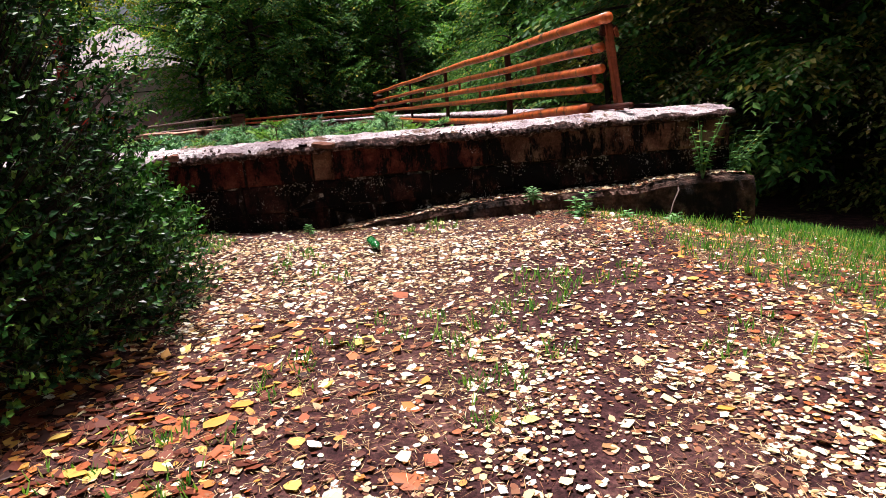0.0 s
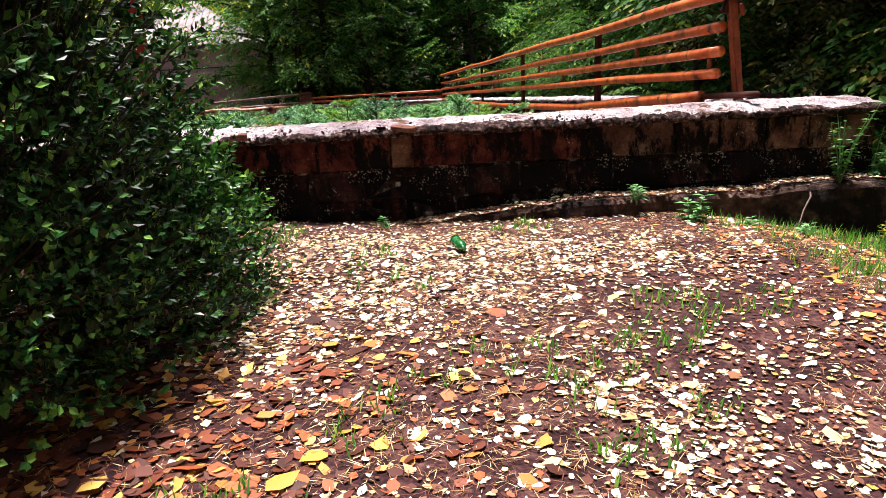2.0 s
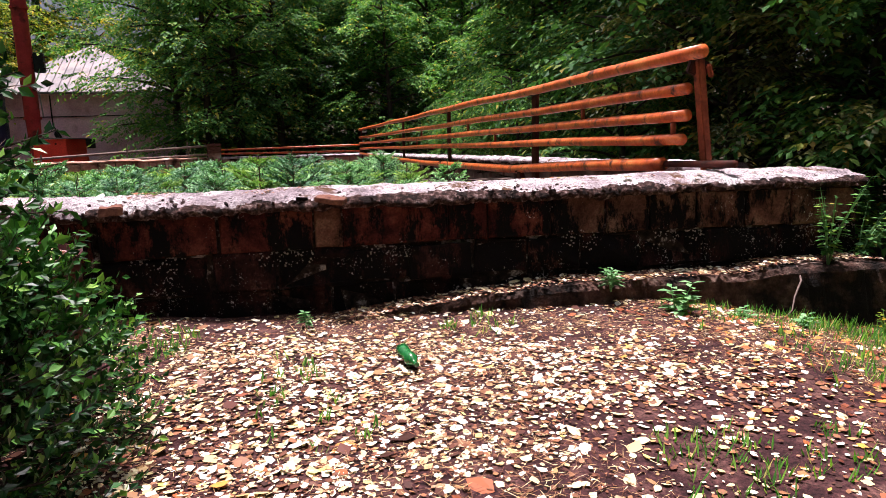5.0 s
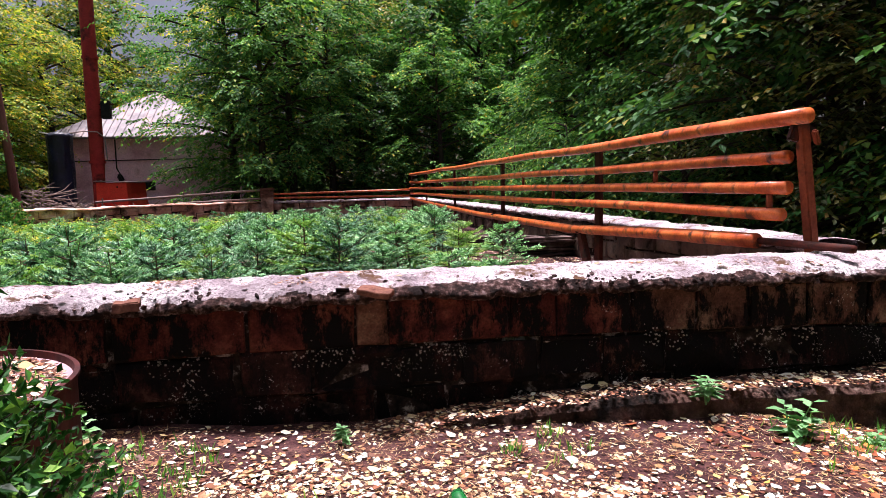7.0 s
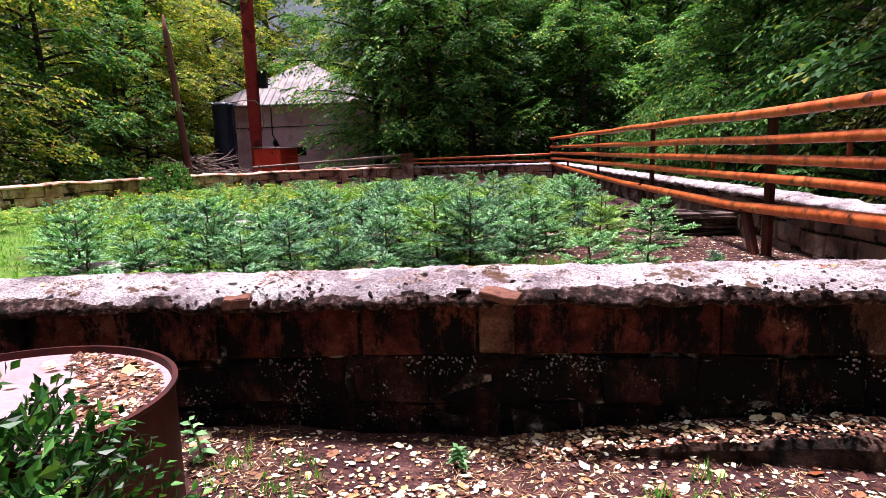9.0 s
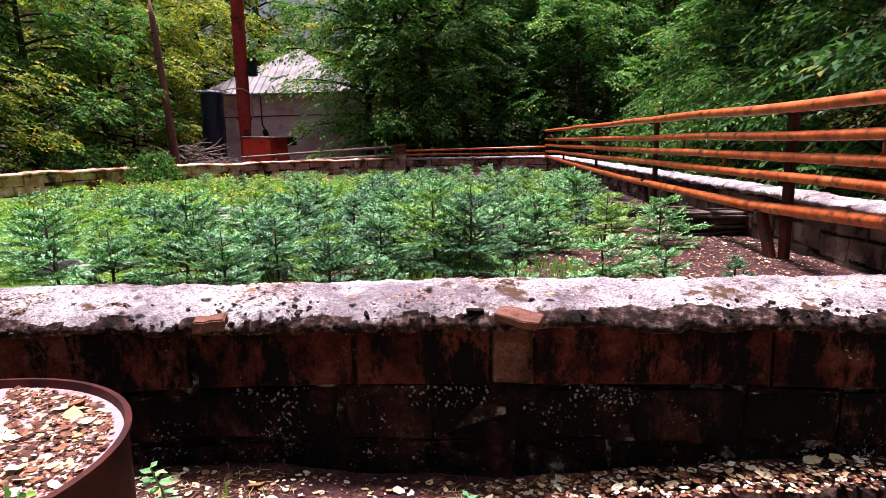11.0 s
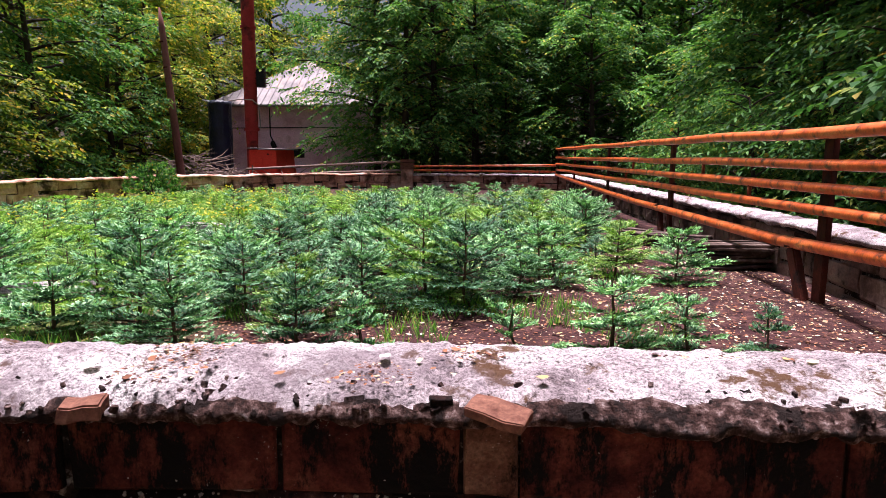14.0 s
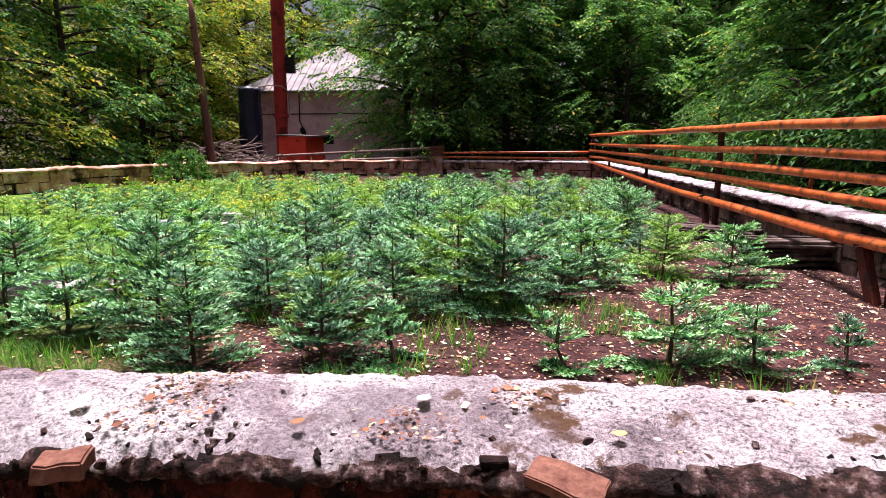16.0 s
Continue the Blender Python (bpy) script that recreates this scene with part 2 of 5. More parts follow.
M["twig"] = surface("brown_twig", [(0.3, (0.06, 0.035, 0.025)), (0.7, (0.16, 0.10, 0.07))], 8, 50, 0.95, 0.3, 0.005)
M["grey_stick"] = surface("dry_grey_stick", [(0.3, (0.12, 0.08, 0.07)), (0.7, (0.38, 0.28, 0.25))], 8, 50, 0.95, 0.3, 0.005)
M["rubber"] = surface("black_rubber", [(0.3, (0.006, 0.006, 0.007)), (0.7, (0.02, 0.02, 0.022))], 8, 50, 0.5, 0.2, 0.003)
M["tree_leaf"] = leafy("woodland_leaf", [(0.0, (0.022, 0.085, 0.022)), (0.45, (0.065, 0.19, 0.05)), (0.85, (0.15, 0.33, 0.08)), (0.96, (0.30, 0.38, 0.07)), (1.0, (0.44, 0.30, 0.05))], through_light=0.36, spec=0.14, rough=0.6)
M["tree_leaf_yellow"] = leafy("yellowing_leaf", [(0.0, (0.05, 0.13, 0.02)), (0.4, (0.16, 0.27, 0.035)), (0.8, (0.42, 0.43, 0.06)), (1.0, (0.68, 0.42, 0.05))], through_light=0.45, spec=0.2)
M["tree_leaf_dark"] = leafy("dull_leaf", [(0.0, (0.05, 0.075, 0.022)), (0.5, (0.13, 0.16, 0.045)), (0.9, (0.30, 0.28, 0.08)), (1.0, (0.42, 0.28, 0.07))])
# dark foliage; the brightest leaf tones double as painted glints
M["box_leaf"] = leafy("evergreen_leaf_glints", [(0.0, (0.002, 0.012, 0.003)), (0.45, (0.008, 0.040, 0.011)), (0.78, (0.045, 0.16, 0.035)), (1.0, (0.18, 0.34, 0.06))], 0.36, 0.10, 0.22, 0.0)
M["shrub_leaf"] = leafy("glossy_shrub_leaf", [(0.0, (0.006, 0.03, 0.006)), (0.6, (0.022, 0.10, 0.016)), (0.9, (0.08, 0.24, 0.035)), (1.0, (0.20, 0.36, 0.06))], 0.4, 0.15, 0.25, 0.0)
# inner needles darkened for shade, young tips lightened further as painted highlights
M["needle"] = leafy("blue_green_needle", [(0.0, (0.012, 0.050, 0.022)), (0.5, (0.036, 0.125, 0.055)), (1.0, (0.085, 0.24, 0.11))], 0.5, 0.15, 0.25, 0.35)
M["needle_tip"] = leafy("highlit_young_needle", [(0.0, (0.05, 0.19, 0.07)), (0.5, (0.16, 0.40, 0.18)), (1.0, (0.40, 0.64, 0.38))], 0.5, 0.15, 0.3, 0.35)
M["needle_yellow"] = leafy("yellow_green_needle", [(0.0, (0.03, 0.10, 0.018)), (0.5, (0.10, 0.26, 0.04)), (1.0, (0.26, 0.44, 0.08))], 0.5, 0.2, 0.25, 0.3)
M["needle_lime"] = leafy("lime_young_needle", [(0.0, (0.12, 0.30, 0.05)), (0.6, (0.27, 0.48, 0.09)), (1.0, (0.48, 0.62, 0.20))], 0.5, 0.2, 0.3, 0.3)
M["straw"] = leafy("dry_straw", [(0.0, (0.07, 0.02, 0.012)), (0.4, (0.22, 0.085, 0.045)), (0.8, (0.48, 0.33, 0.15)), (1.0, (0.74, 0.62, 0.40))], 0.7, 0.1, 0.3, 0.0)
M["grass"] = leafy("grass_blade", [(0.0, (0.03, 0.12, 0.012)), (0.6, (0.085, 0.26, 0.03)), (0.9, (0.20, 0.40, 0.05)), (1.0, (0.42, 0.34, 0.10))], 0.6, 0.35, 0.3, 0.0)
M["weed"] = leafy("weed_leaf", [(0.0, (0.10, 0.26, 0.09)), (1.0, (0.26, 0.48, 0.22))], 0.55, 0.3, 0.3, 0.0)
M["litter"] = leafy("fallen_leaf", [(0.0, (0.10, 0.03, 0.018)), (0.14, (0.28, 0.12, 0.05)), (0.26, (0.48, 0.29, 0.12)), (0.36, (0.62, 0.46, 0.24)), (0.52, (0.72, 0.60, 0.36)), (0.70, (0.78, 0.70, 0.56)), (0.92, (0.82, 0.77, 0.70)), (1.0, (0.68, 0.54, 0.12))], 0.55, 0.10, 0.4, 0.0)
# rust and orange, with the bush's shade worked in as darker tones
M["litter_orange"] = leafy("shaded_orange_leaf", [(0.0, (0.03, 0.008, 0.005)), (0.45, (0.13, 0.026, 0.011)), (0.75, (0.38, 0.095, 0.026)), (0.92, (0.60, 0.29, 0.05)), (1.0, (0.72, 0.52, 0.13))], 0.6, 0.12, 0.35, 0.0)
M["litter_bits"] = leafy("crumbled_leaf", [(0.0, (0.03, 0.010, 0.008)), (0.4, (0.11, 0.036, 0.022)), (0.7, (0.30, 0.12, 0.06)), (0.9, (0.58, 0.42, 0.28)), (1.0, (0.75, 0.66, 0.56))], 0.8, 0.1, 0.3, 0.0)
M["bottle"] = surface("green_plastic", [(0.3, (0.005, 0.075, 0.018)), (0.7, (0.012, 0.14, 0.03))], 8, 50, 0.18, 0.1, 0.002, spec=0.6)
M["white"] = surface("white_lid", [(0.3, (0.7, 0.7, 0.7)), (0.7, (0.8, 0.8, 0.8))], 4, 40, 0.5, 0.1, 0.002)


def ground_material():
    m, n, l, b = nodes_of("earth_with_litter")
    g = n.new("ShaderNodeNewGeometry")
    p = g.outputs["Position"]
    big, mid, fine = noise_node(n, l, 0.9, 6, 0.6, p), noise_node(n, l, 7, 8, 0.7, p), noise_node(n, l, 60, 6, 0.7, p)
    earth = ramp_node(n, l, mid.outputs["Fac"], [(0.32, (0.014, 0.005, 0.006)), (0.5, (0.046, 0.016, 0.017)), (0.70, (0.15, 0.072, 0.060))]).outputs["Color"]
    grain = ramp_node(n, l, fine.outputs["Fac"], [(0.36, (0.22, 0.22, 0.22)), (0.64, (1.45, 1.45, 1.45))]).outputs["Color"]
    earth = mix_node(n, l, 0.9, earth, grain, 'MULTIPLY')
    # woodland ground, its colour darkened to stand for shade under the trees
    shaded_wood_floor = mix_node(n, l, 0.9, (0.035, 0.026, 0.016), grain, 'MULTIPLY')
    green = ramp_node(n, l, mid.outputs["Fac"], [(0.3, (0.05, 0.12, 0.012)), (0.7, (0.16, 0.32, 0.03))]).outputs["Color"]
    green = mix_node(n, l, 0.8, green, grain, 'MULTIPLY')
    # grass towards the east slope and in the west of the nursery
    s = n.new("ShaderNodeSeparateXYZ")
    l.new(p, s.inputs[0])

    def ramp_axis(axis, lo, hi):
        r = n.new("ShaderNodeMapRange")
        r.inputs[1].default_value, r.inputs[2].default_value = lo, hi
        l.new(s.outputs[axis], r.inputs[0])
        return r.outputs[0]

    def maths(op, a, c):
        x = n.new("ShaderNodeMath")
        x.operation = op
        for i, v in enumerate((a, c)):
            if isinstance(v, float):
                x.inputs[i].default_value = v
            else:
                l.new(v, x.inputs[i])
        x.use_clamp = True
        return x.outputs[0]
    east = maths('MULTIPLY', maths('MULTIPLY', ramp_axis(0, -0.6, 1.6), ramp_axis(1, 0.5, -0.5)), 0.6)
    west = maths('MULTIPLY', ramp_axis(0, -4.5, -7.5), maths('MULTIPLY', ramp_axis(1, 0.5, 1.5), ramp_axis(1, 21.0, 18.0)))
    mask = maths('ADD', east, west)
    broken = ramp_node(n, l, big.outputs["Fac"], [(0.28, (0, 0, 0)), (0.46, (1, 1, 1))]).outputs["Color"]
    mask = maths('MULTIPLY', mask, broken)
    near = maths('MULTIPLY', mask, 0.8)
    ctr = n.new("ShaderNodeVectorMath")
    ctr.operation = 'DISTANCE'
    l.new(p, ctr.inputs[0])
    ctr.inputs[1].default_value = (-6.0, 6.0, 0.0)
    # blends to the shade-darkened woodland ground with distance
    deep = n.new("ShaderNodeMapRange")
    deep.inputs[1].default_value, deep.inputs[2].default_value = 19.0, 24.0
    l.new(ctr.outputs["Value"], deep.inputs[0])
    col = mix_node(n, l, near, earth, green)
    l.new(mix_node(n, l, deep.outputs[0], col, shaded_wood_floor), b.inputs["Base Color"])
    b.inputs["Roughness"].default_value = 0.97
    b.inputs["Specular IOR Level"].default_value = 0.2
    bp = n.new("ShaderNodeBump")
    bp.inputs["Strength"].default_value, bp.inputs["Distance"].default_value = 0.8, 0.02
    l.new(mid.outputs["Fac"], bp.inputs["Height"])
    l.new(bp.outputs["Normal"], b.inputs["Normal"])
    return m


M["ground"] = ground_material()

# ---- mesh helpers ----
rng = np.random.default_rng(7)


def from_lists(name, verts, faces, material, parent=None, label="", smooth=False):
    me = bpy.data.meshes.new(name)
    me.from_pydata([tuple(v) for v in verts], [], [tuple(f) for f in faces])
    me.materials.append(material)
    if smooth:
        me.shade_smooth()
    ob = new(name, me)
    ob.parent = parent
    return tagged(ob, label) if label else ob


def part(name, bm, material, parent=None, label="", smooth=False):
    me = bpy.data.meshes.new(name)
    bm.to_mesh(me)
    bm.free()
    me.materials.append(material)
    if smooth:
        me.shade_smooth()
    ob = new(name, me)
    ob.parent = parent
    return tagged(ob, label) if label else ob


def thing(name, label, category, group="", kind="", at=(0, 0, 0)):
    ob = new(name)
    ob.location = at
    ob.empty_display_size = 0.1
    return tagged(ob, label, category, group, kind)


def box_bm(size, centre=(0, 0, 0), bevel=0.0, turn=None, bm=None):
    own = bmesh.new()
    bmesh.ops.create_cube(own, size=1.0)
    for v in own.verts:
        v.co = Vector((v.co.x * size[0], v.co.y * size[1], v.co.z * size[2]))
    if bevel:
        bmesh.ops.bevel(own, geom=own.edges[:], offset=bevel, segments=2, affect='EDGES')
    if turn is not None:
        bmesh.ops.transform(own, matrix=turn, verts=own.verts[:])
    bmesh.ops.translate(own, vec=centre, verts=own.verts[:])
    return own


def tube(points, radii, sides=10, jitter=0.0):
    """Vertices and faces of a tube along points, closed at both ends."""
    pts = [Vector(p) for p in points]
    vs, fs = [], []
    for i, p in enumerate(pts):
        d = (pts[min(i + 1, len(pts) - 1)] - pts[max(i - 1, 0)]).normalized()
        up = Vector((0, 0, 1)) if abs(d.z) < 0.9 else Vector((1, 0, 0))
        a = d.cross(up).normalized()
        c = a.cross(d).normalized()
        r = radii[i] if isinstance(radii, (list, tuple)) else radii
        for k in range(sides):
            th = 2 * math.pi * k / sides
            rr = r * (1 + jitter * (rng.random() - 0.5))
            vs.append(p + a * math.cos(th) * rr + c * math.sin(th) * rr)
    for i in range(len(pts) - 1):
        for k in range(sides):
            k2 = (k + 1) % sides
            fs.append((i * sides + k, i * sides + k2, (i + 1) * sides + k2, (i + 1) * sides + k))
    fs.append(tuple(range(sides - 1, -1, -1)))
    fs.append(tuple((len(pts) - 1) * sides + k for k in range(sides)))
    return vs, fs


def merge(chunks):
    vs, fs = [], []
    for v, f in chunks:
        o = len(vs)
        vs += list(v)
        fs += [tuple(i + o for i in q) for q in f]
    return vs, fs


def scatter_leaves(centres, dirs, normals, lengths, widths, fold=0.25):
    """Many leaves as folded rhombs: arrays of bases, directions, normals and sizes."""
    c, d, nn = np.asarray(centres, float), np.asarray(dirs, float), np.asarray(normals, float)
    d = d / (np.linalg.norm(d, axis=1, keepdims=True) + 1e-9)
    s = np.cross(d, nn)
    s /= (np.linalg.norm(s, axis=1, keepdims=True) + 1e-9)
    nn = np.cross(s, d)
    L, W = np.asarray(lengths)[:, None], np.asarray(widths)[:, None]
    v0 = c
    v1 = c + d * L * 0.45 + s * W * 0.5 + nn * W * fold
    v2 = c + d * L
    v3 = c + d * L * 0.45 - s * W * 0.5 + nn * W * fold
    n = len(c)
    vs = np.stack([v0, v1, v2, v3], 1).reshape(-1, 3)
    b = np.arange(n)[:, None] * 4
    fs = np.concatenate([b + np.array([[0, 1, 2]]), b + np.array([[0, 2, 3]])], 0)
    return vs.tolist(), fs.tolist()


def unit(n):
    v = rng.normal(size=(n, 3))
    return v / np.linalg.norm(v, axis=1, keepdims=True)


def nz(x, y, z=0.0, s=1.0):
    return noise.noise(Vector((x * s, y * s, z * s)))


# ---- the lie of the land ----
def smooth_step(a, b, x):
    u = min(1.0, max(0.0, (x - a) / (b - a)))
    return u * u * (3 - 2 * u)


def wall_face(x):
    """Front face of the long wall."""
    d = x + 2.8
    if d > 0:
        return -0.30 - 0.02 * d * d
    return -0.30 - 0.042 * d * d if d > -2.7 else -0.6062 + 0.227 * (d + 2.7)




def ground_z(x, y):
    yard = -0.085 * max(0.0, -3.0 - y) + 0.06 * smooth_step(-3.0, -1.2, y) + 0.10 * smooth_step(-2.6, -4.2, x) * smooth_step(-3, -1, y)
    yard -= 0.15 * max(0.0, x + 0.8) ** 1.2 if x < 4 else 0.15 * 4.8 ** 1.2 + 0.03 * (x - 4)
    inside = 0.29 - 0.010 * max(0.0, y - 2)
    z = yard
    if y > wall_face(max(x, -9.0)) + 0.25:
        if x < 0.6:
            z = inside
        elif x < 40:
            z = min(yard, inside) - 0.15
    if y > 24.2:
        z = max(z, 0.10) if x < 0.6 else z
    far = max(0.0, math.hypot(x + 5, y - 10) - 34)
    return z + 0.16 * far * smooth_step(0, 25, far) * (1 if y > 0 else 0.6) if far < 90 else z + 0.16 * 90 * (1 if y > 0 else 0.6)


def axis_steps(lo, hi, a, b, fine):
    mid = list(np.arange(a, b + 1e-6, fine))
    left, right, s = [], [], fine
    p = a
    while p > lo:
        s *= 1.25
        p -= s
        left.append(p)
    p, s = b, fine
    while p < hi:
        s *= 1.25
        p += s
        right.append(p)
    return left[::-1] + mid + right


def make_ground():
    xs = axis_steps(-600, 600, -6.5, 4.0, 0.09)
    ys = axis_steps(-600, 600, -7.0, 5.0, 0.09)
    vs = []
    for y in ys:
        for x in xs:
            near = abs(x) < 40 and abs(y) < 60
            vs.append((x, y, ground_z(x, y) + (0.022 * nz(x, y, 0, 1.7) + 0.012 * nz(x, y, 3, 6.0) if near else 0.8 * nz(x, y, 0, 0.05))))
    w = len(xs)
    fs = [(j * w + i, j * w + i + 1, (j + 1) * w + i + 1, (j + 1) * w + i) for j in range(len(ys) - 1) for i in range(w - 1)]
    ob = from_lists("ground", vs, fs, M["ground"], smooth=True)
    return tagged(ob, "reddish earth with trodden litter and patches of grass", "ground", kind="structure")


make_ground()


# ---- walls ----
def block_verts(L, h, d, ch, lump, seed):
    """A stone with chamfered, uneven front edges; x along the wall, y into it, z up, front at y = 0."""
    r = random.Random(seed)
    j = lambda k: (r.random() - 0.5) * 2 * k
    vs = [(0, d, 0), (L, d, 0), (L, d, h), (0, d, h)]
    vs += [(0 + j(lump), ch + j(lump), 0 + j(lump)), (L + j(lump), ch + j(lump), 0 + j(lump)), (L + j(lump), ch + j(lump), h + j(lump)), (0 + j(lump), ch + j(lump), h + j(lump))]
    vs += [(ch + j(lump), j(lump), ch + j(lump)), (L - ch + j(lump), j(lump), ch + j(lump)), (L - ch + j(lump), j(lump), h - ch + j(lump)), (ch + j(lump), j(lump), h - ch + j(lump))]
    vs += [(L / 2 + j(lump), j(lump * 1.5), h / 2)]
    fs = [(0, 1, 5, 4), (1, 2, 6, 5), (2, 3, 7, 6), (3, 0, 4, 7), (4, 5, 9, 8), (5, 6, 10, 9), (6, 7, 11, 10), (7, 4, 8, 11), (8, 9, 12), (9, 10, 12), (10, 11, 12), (11, 8, 12), (3, 2, 1, 0)]
    return vs, fs


def front_wall():
    w = thing("wall_south", "long low retaining wall of dark stained stone with a crumbling pale concrete cap", "wall", kind="structure")
    # core behind the stones
    xs = [(-9.0 + 0.25 * i) for i in range(40)] + [0.93]
    vs, fs = [], []
    for x in xs:
        f = wall_face(x)
        vs += [(x, f + 0.03, -0.7), (x, f + 0.03, 0.74), (x, f + 0.46, 0.74), (x, f + 0.46, -0.7)]
    for i in range(len(xs) - 1):
        for k in range(4):
            fs.append((i * 4 + k, i * 4 + (k + 1) % 4, (i + 1) * 4 + (k + 1) % 4, (i + 1) * 4 + k))
    e = (len(xs) - 1) * 4
    fs += [(3, 2, 1, 0), (e, e + 1, e + 2, e + 3)]
    from_lists("core", vs, fs, M["mortar"], w)
    # the cap
    prof = [(0.01, 0.722), (-0.018, 0.728), (-0.030, 0.735), (-0.036, 0.744), (-0.038, 0.753), (-0.035, 0.763), (-0.028, 0.773), (-0.018, 0.783), (-0.004, 0.792)] + [(0.007 + 0.0115 * i, 0.798 + 0.048 * math.sin(math.pi * (0.02 + 0.80 * i / 41))) for i in range(42)] + [(0.495, 0.81), (0.51, 0.79), (0.515, 0.75), (0.49, 0.70)]
    cx = [-9.0 + 0.05 * i for i in range(74)] + [-5.3 + 0.0125 * i for i in range(501)]
    vs, fs = [], []
    for x in cx:
        f = wall_face(x)
        lift = 0.012 * nz(x, 0, 5, 0.9) + 0.022 * smooth_step(-1.6, 0.2, x) + 0.022 * smooth_step(-3.9, -5.0, x)
        edge = 0.035 * nz(x, 7, 0, 1.6) + 0.010 * nz(x, 3, 0, 6.0) + 0.004 * nz(x, 1, 0, 15.0)
        for k, (py, pz) in enumerate(prof):
            front = max(0.0, 1 - k / 18.0)
            y = f + (py * (1 + 0.2 * smooth_step(-2.6, -1.2, x)) if py > 0 else py) + edge * front
            rough_ = 0.010 * nz(x, y * 1.0, pz, 9.0) + 0.008 * nz(x, y, pz, 20.0) + 0.008 * nz(x, y, pz, 42.0)
            pit = -0.022 * max(0.0, nz(x, y, 9.0, 7.0) - 0.25) * 2
            vs.append((x, y + (rough_ * 1.2 if k < 9 else 0), pz + lift + rough_ + pit + (0.010 * nz(x, 11, 0, 8.0) * front)))
    m = len(prof)
    for i in range(len(cx) - 1):
        for k in range(m - 1):
            fs.append((i * m + k, (i + 1) * m + k, (i + 1) * m + k + 1, i * m + k + 1))
    fs.append(tuple(range(m)))
    fs.append(tuple((len(cx) - 1) * m + k for k in range(m - 1, -1, -1)))
    cap = from_lists("cap", vs, fs, M["cap"], w, "crumbling pale concrete cap", smooth=True)
    # front edge and underside rows take the darker, shade-toned edge colour
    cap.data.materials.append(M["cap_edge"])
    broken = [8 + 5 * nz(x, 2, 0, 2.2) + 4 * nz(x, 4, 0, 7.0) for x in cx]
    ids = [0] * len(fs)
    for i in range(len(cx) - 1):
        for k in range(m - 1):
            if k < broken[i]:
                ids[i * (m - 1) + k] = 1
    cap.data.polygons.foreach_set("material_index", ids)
    # broken aggregate along the edge
    r = random.Random(17)
    lumps = []
    for _ in range(900):
        x = r.uniform(-5.4, 0.9)
        s = r.uniform(0.005, 0.017)
        c = Vector((x, wall_face(x) + r.uniform(-0.035, 0.10), r.uniform(0.752, 0.788)))
        c.z += 0.38 * max(0.0, c.y - wall_face(x))
        lv, lf = block_verts(2, 2, 2, 0.45, 0.18, r.randrange(10 ** 6))
        turn = Euler((r.random() * 6, r.random() * 6, r.random() * 6)).to_matrix()
        lumps.append(([c + turn @ (Vector((p[0] - 1, p[1] - 1, (p[2] - 1) * 0.55)) * s * 0.8) for p in lv], lf))
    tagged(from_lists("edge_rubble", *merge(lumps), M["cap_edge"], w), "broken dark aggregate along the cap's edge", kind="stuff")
    # pale lime crumbs left in the bed joint under the top course
    crumbs = []
    while len(crumbs) < 420:
        x = r.uniform(-4.6, 0.9)
        if nz(x, 2, 4, 2.6) + 0.5 * nz(x, 7, 4, 9.0) < 0.08:
            continue
        s = r.uniform(0.0012, 0.005)
        c = Vector((x, wall_face(x) + r.uniform(-0.006, 0.008), 0.478 - 0.10 * r.random() ** 2.0 * (1 if r.random() < 0.85 else -0.6)))
        lv, lf = block_verts(2, 2, 2, 0.45, 0.2, r.randrange(10 ** 6))
        turn = Euler((r.random() * 6, r.random() * 6, r.random() * 6)).to_matrix()
        crumbs.append(([c + turn @ (Vector((p[0] - 1, p[1] - 1, p[2] - 1)) * s) for p in lv], lf))
    tagged(from_lists("lime_crumbs", *merge(crumbs), M["lime"], w), "pale lime crumbs in the bed joint", kind="stuff")
    return w


wall_south = front_wall()


def footing():
    """Rough ledge along the wall's foot that grows towards the end."""
    w = thing("wall_footing", "rough stone footing ledge covered with dead leaves", "wall footing", kind="structure")
    xs = list(np.arange(-3.3, 1.0, 0.025))
    vs, fs = [], []
    for x in xs:
        f = wall_face(x)
        big = smooth_step(-0.1, 0.3, x)
        top = 0.02 + 0.16 * smooth_step(-3.3, -1.1, x) + 0.055 * big + 0.008 * nz(x, 0, 0, 5)
        out = 0.10 + 0.11 * smooth_step(-3.0, -1.2, x) + 0.07 * big + 0.03 * nz(x, 5, 0, 4)
        r = lambda k: 0.018 * nz(x, k * 0.9, 2, 4.5) + 0.014 * nz(x, k * 1.7, 2, 13) + 0.008 * nz(x, k * 2.3, 2, 30)
        vs += [(x, f + 0.05, top + 0.02), (x, f - out * 0.5, top + 0.015 + r(1)), (x, f - out + 0.02, top + r(2)), (x, f - out - 0.01 + r(3), top - 0.03), (x, f - out - 0.015 + r(4), top - 0.12), (x, f - out - 0.02 + r(5), top - 0.25), (x, f - out - 0.03 + r(6), top - 0.42), (x, f - out - 0.05, -0.9)]
    for i in range(len(xs) - 1):
        for k in range(7):
            fs.append((i * 8 + k, i * 8 + k + 1, (i + 1) * 8 + k + 1, (i + 1) * 8 + k))
    fs.append(tuple(range(8)))
    fs.append(tuple((len(xs) - 1) * 8 + k for k in range(7, -1, -1)))
    from_lists("ledge", vs, fs, M["ledge"], w)


footing()


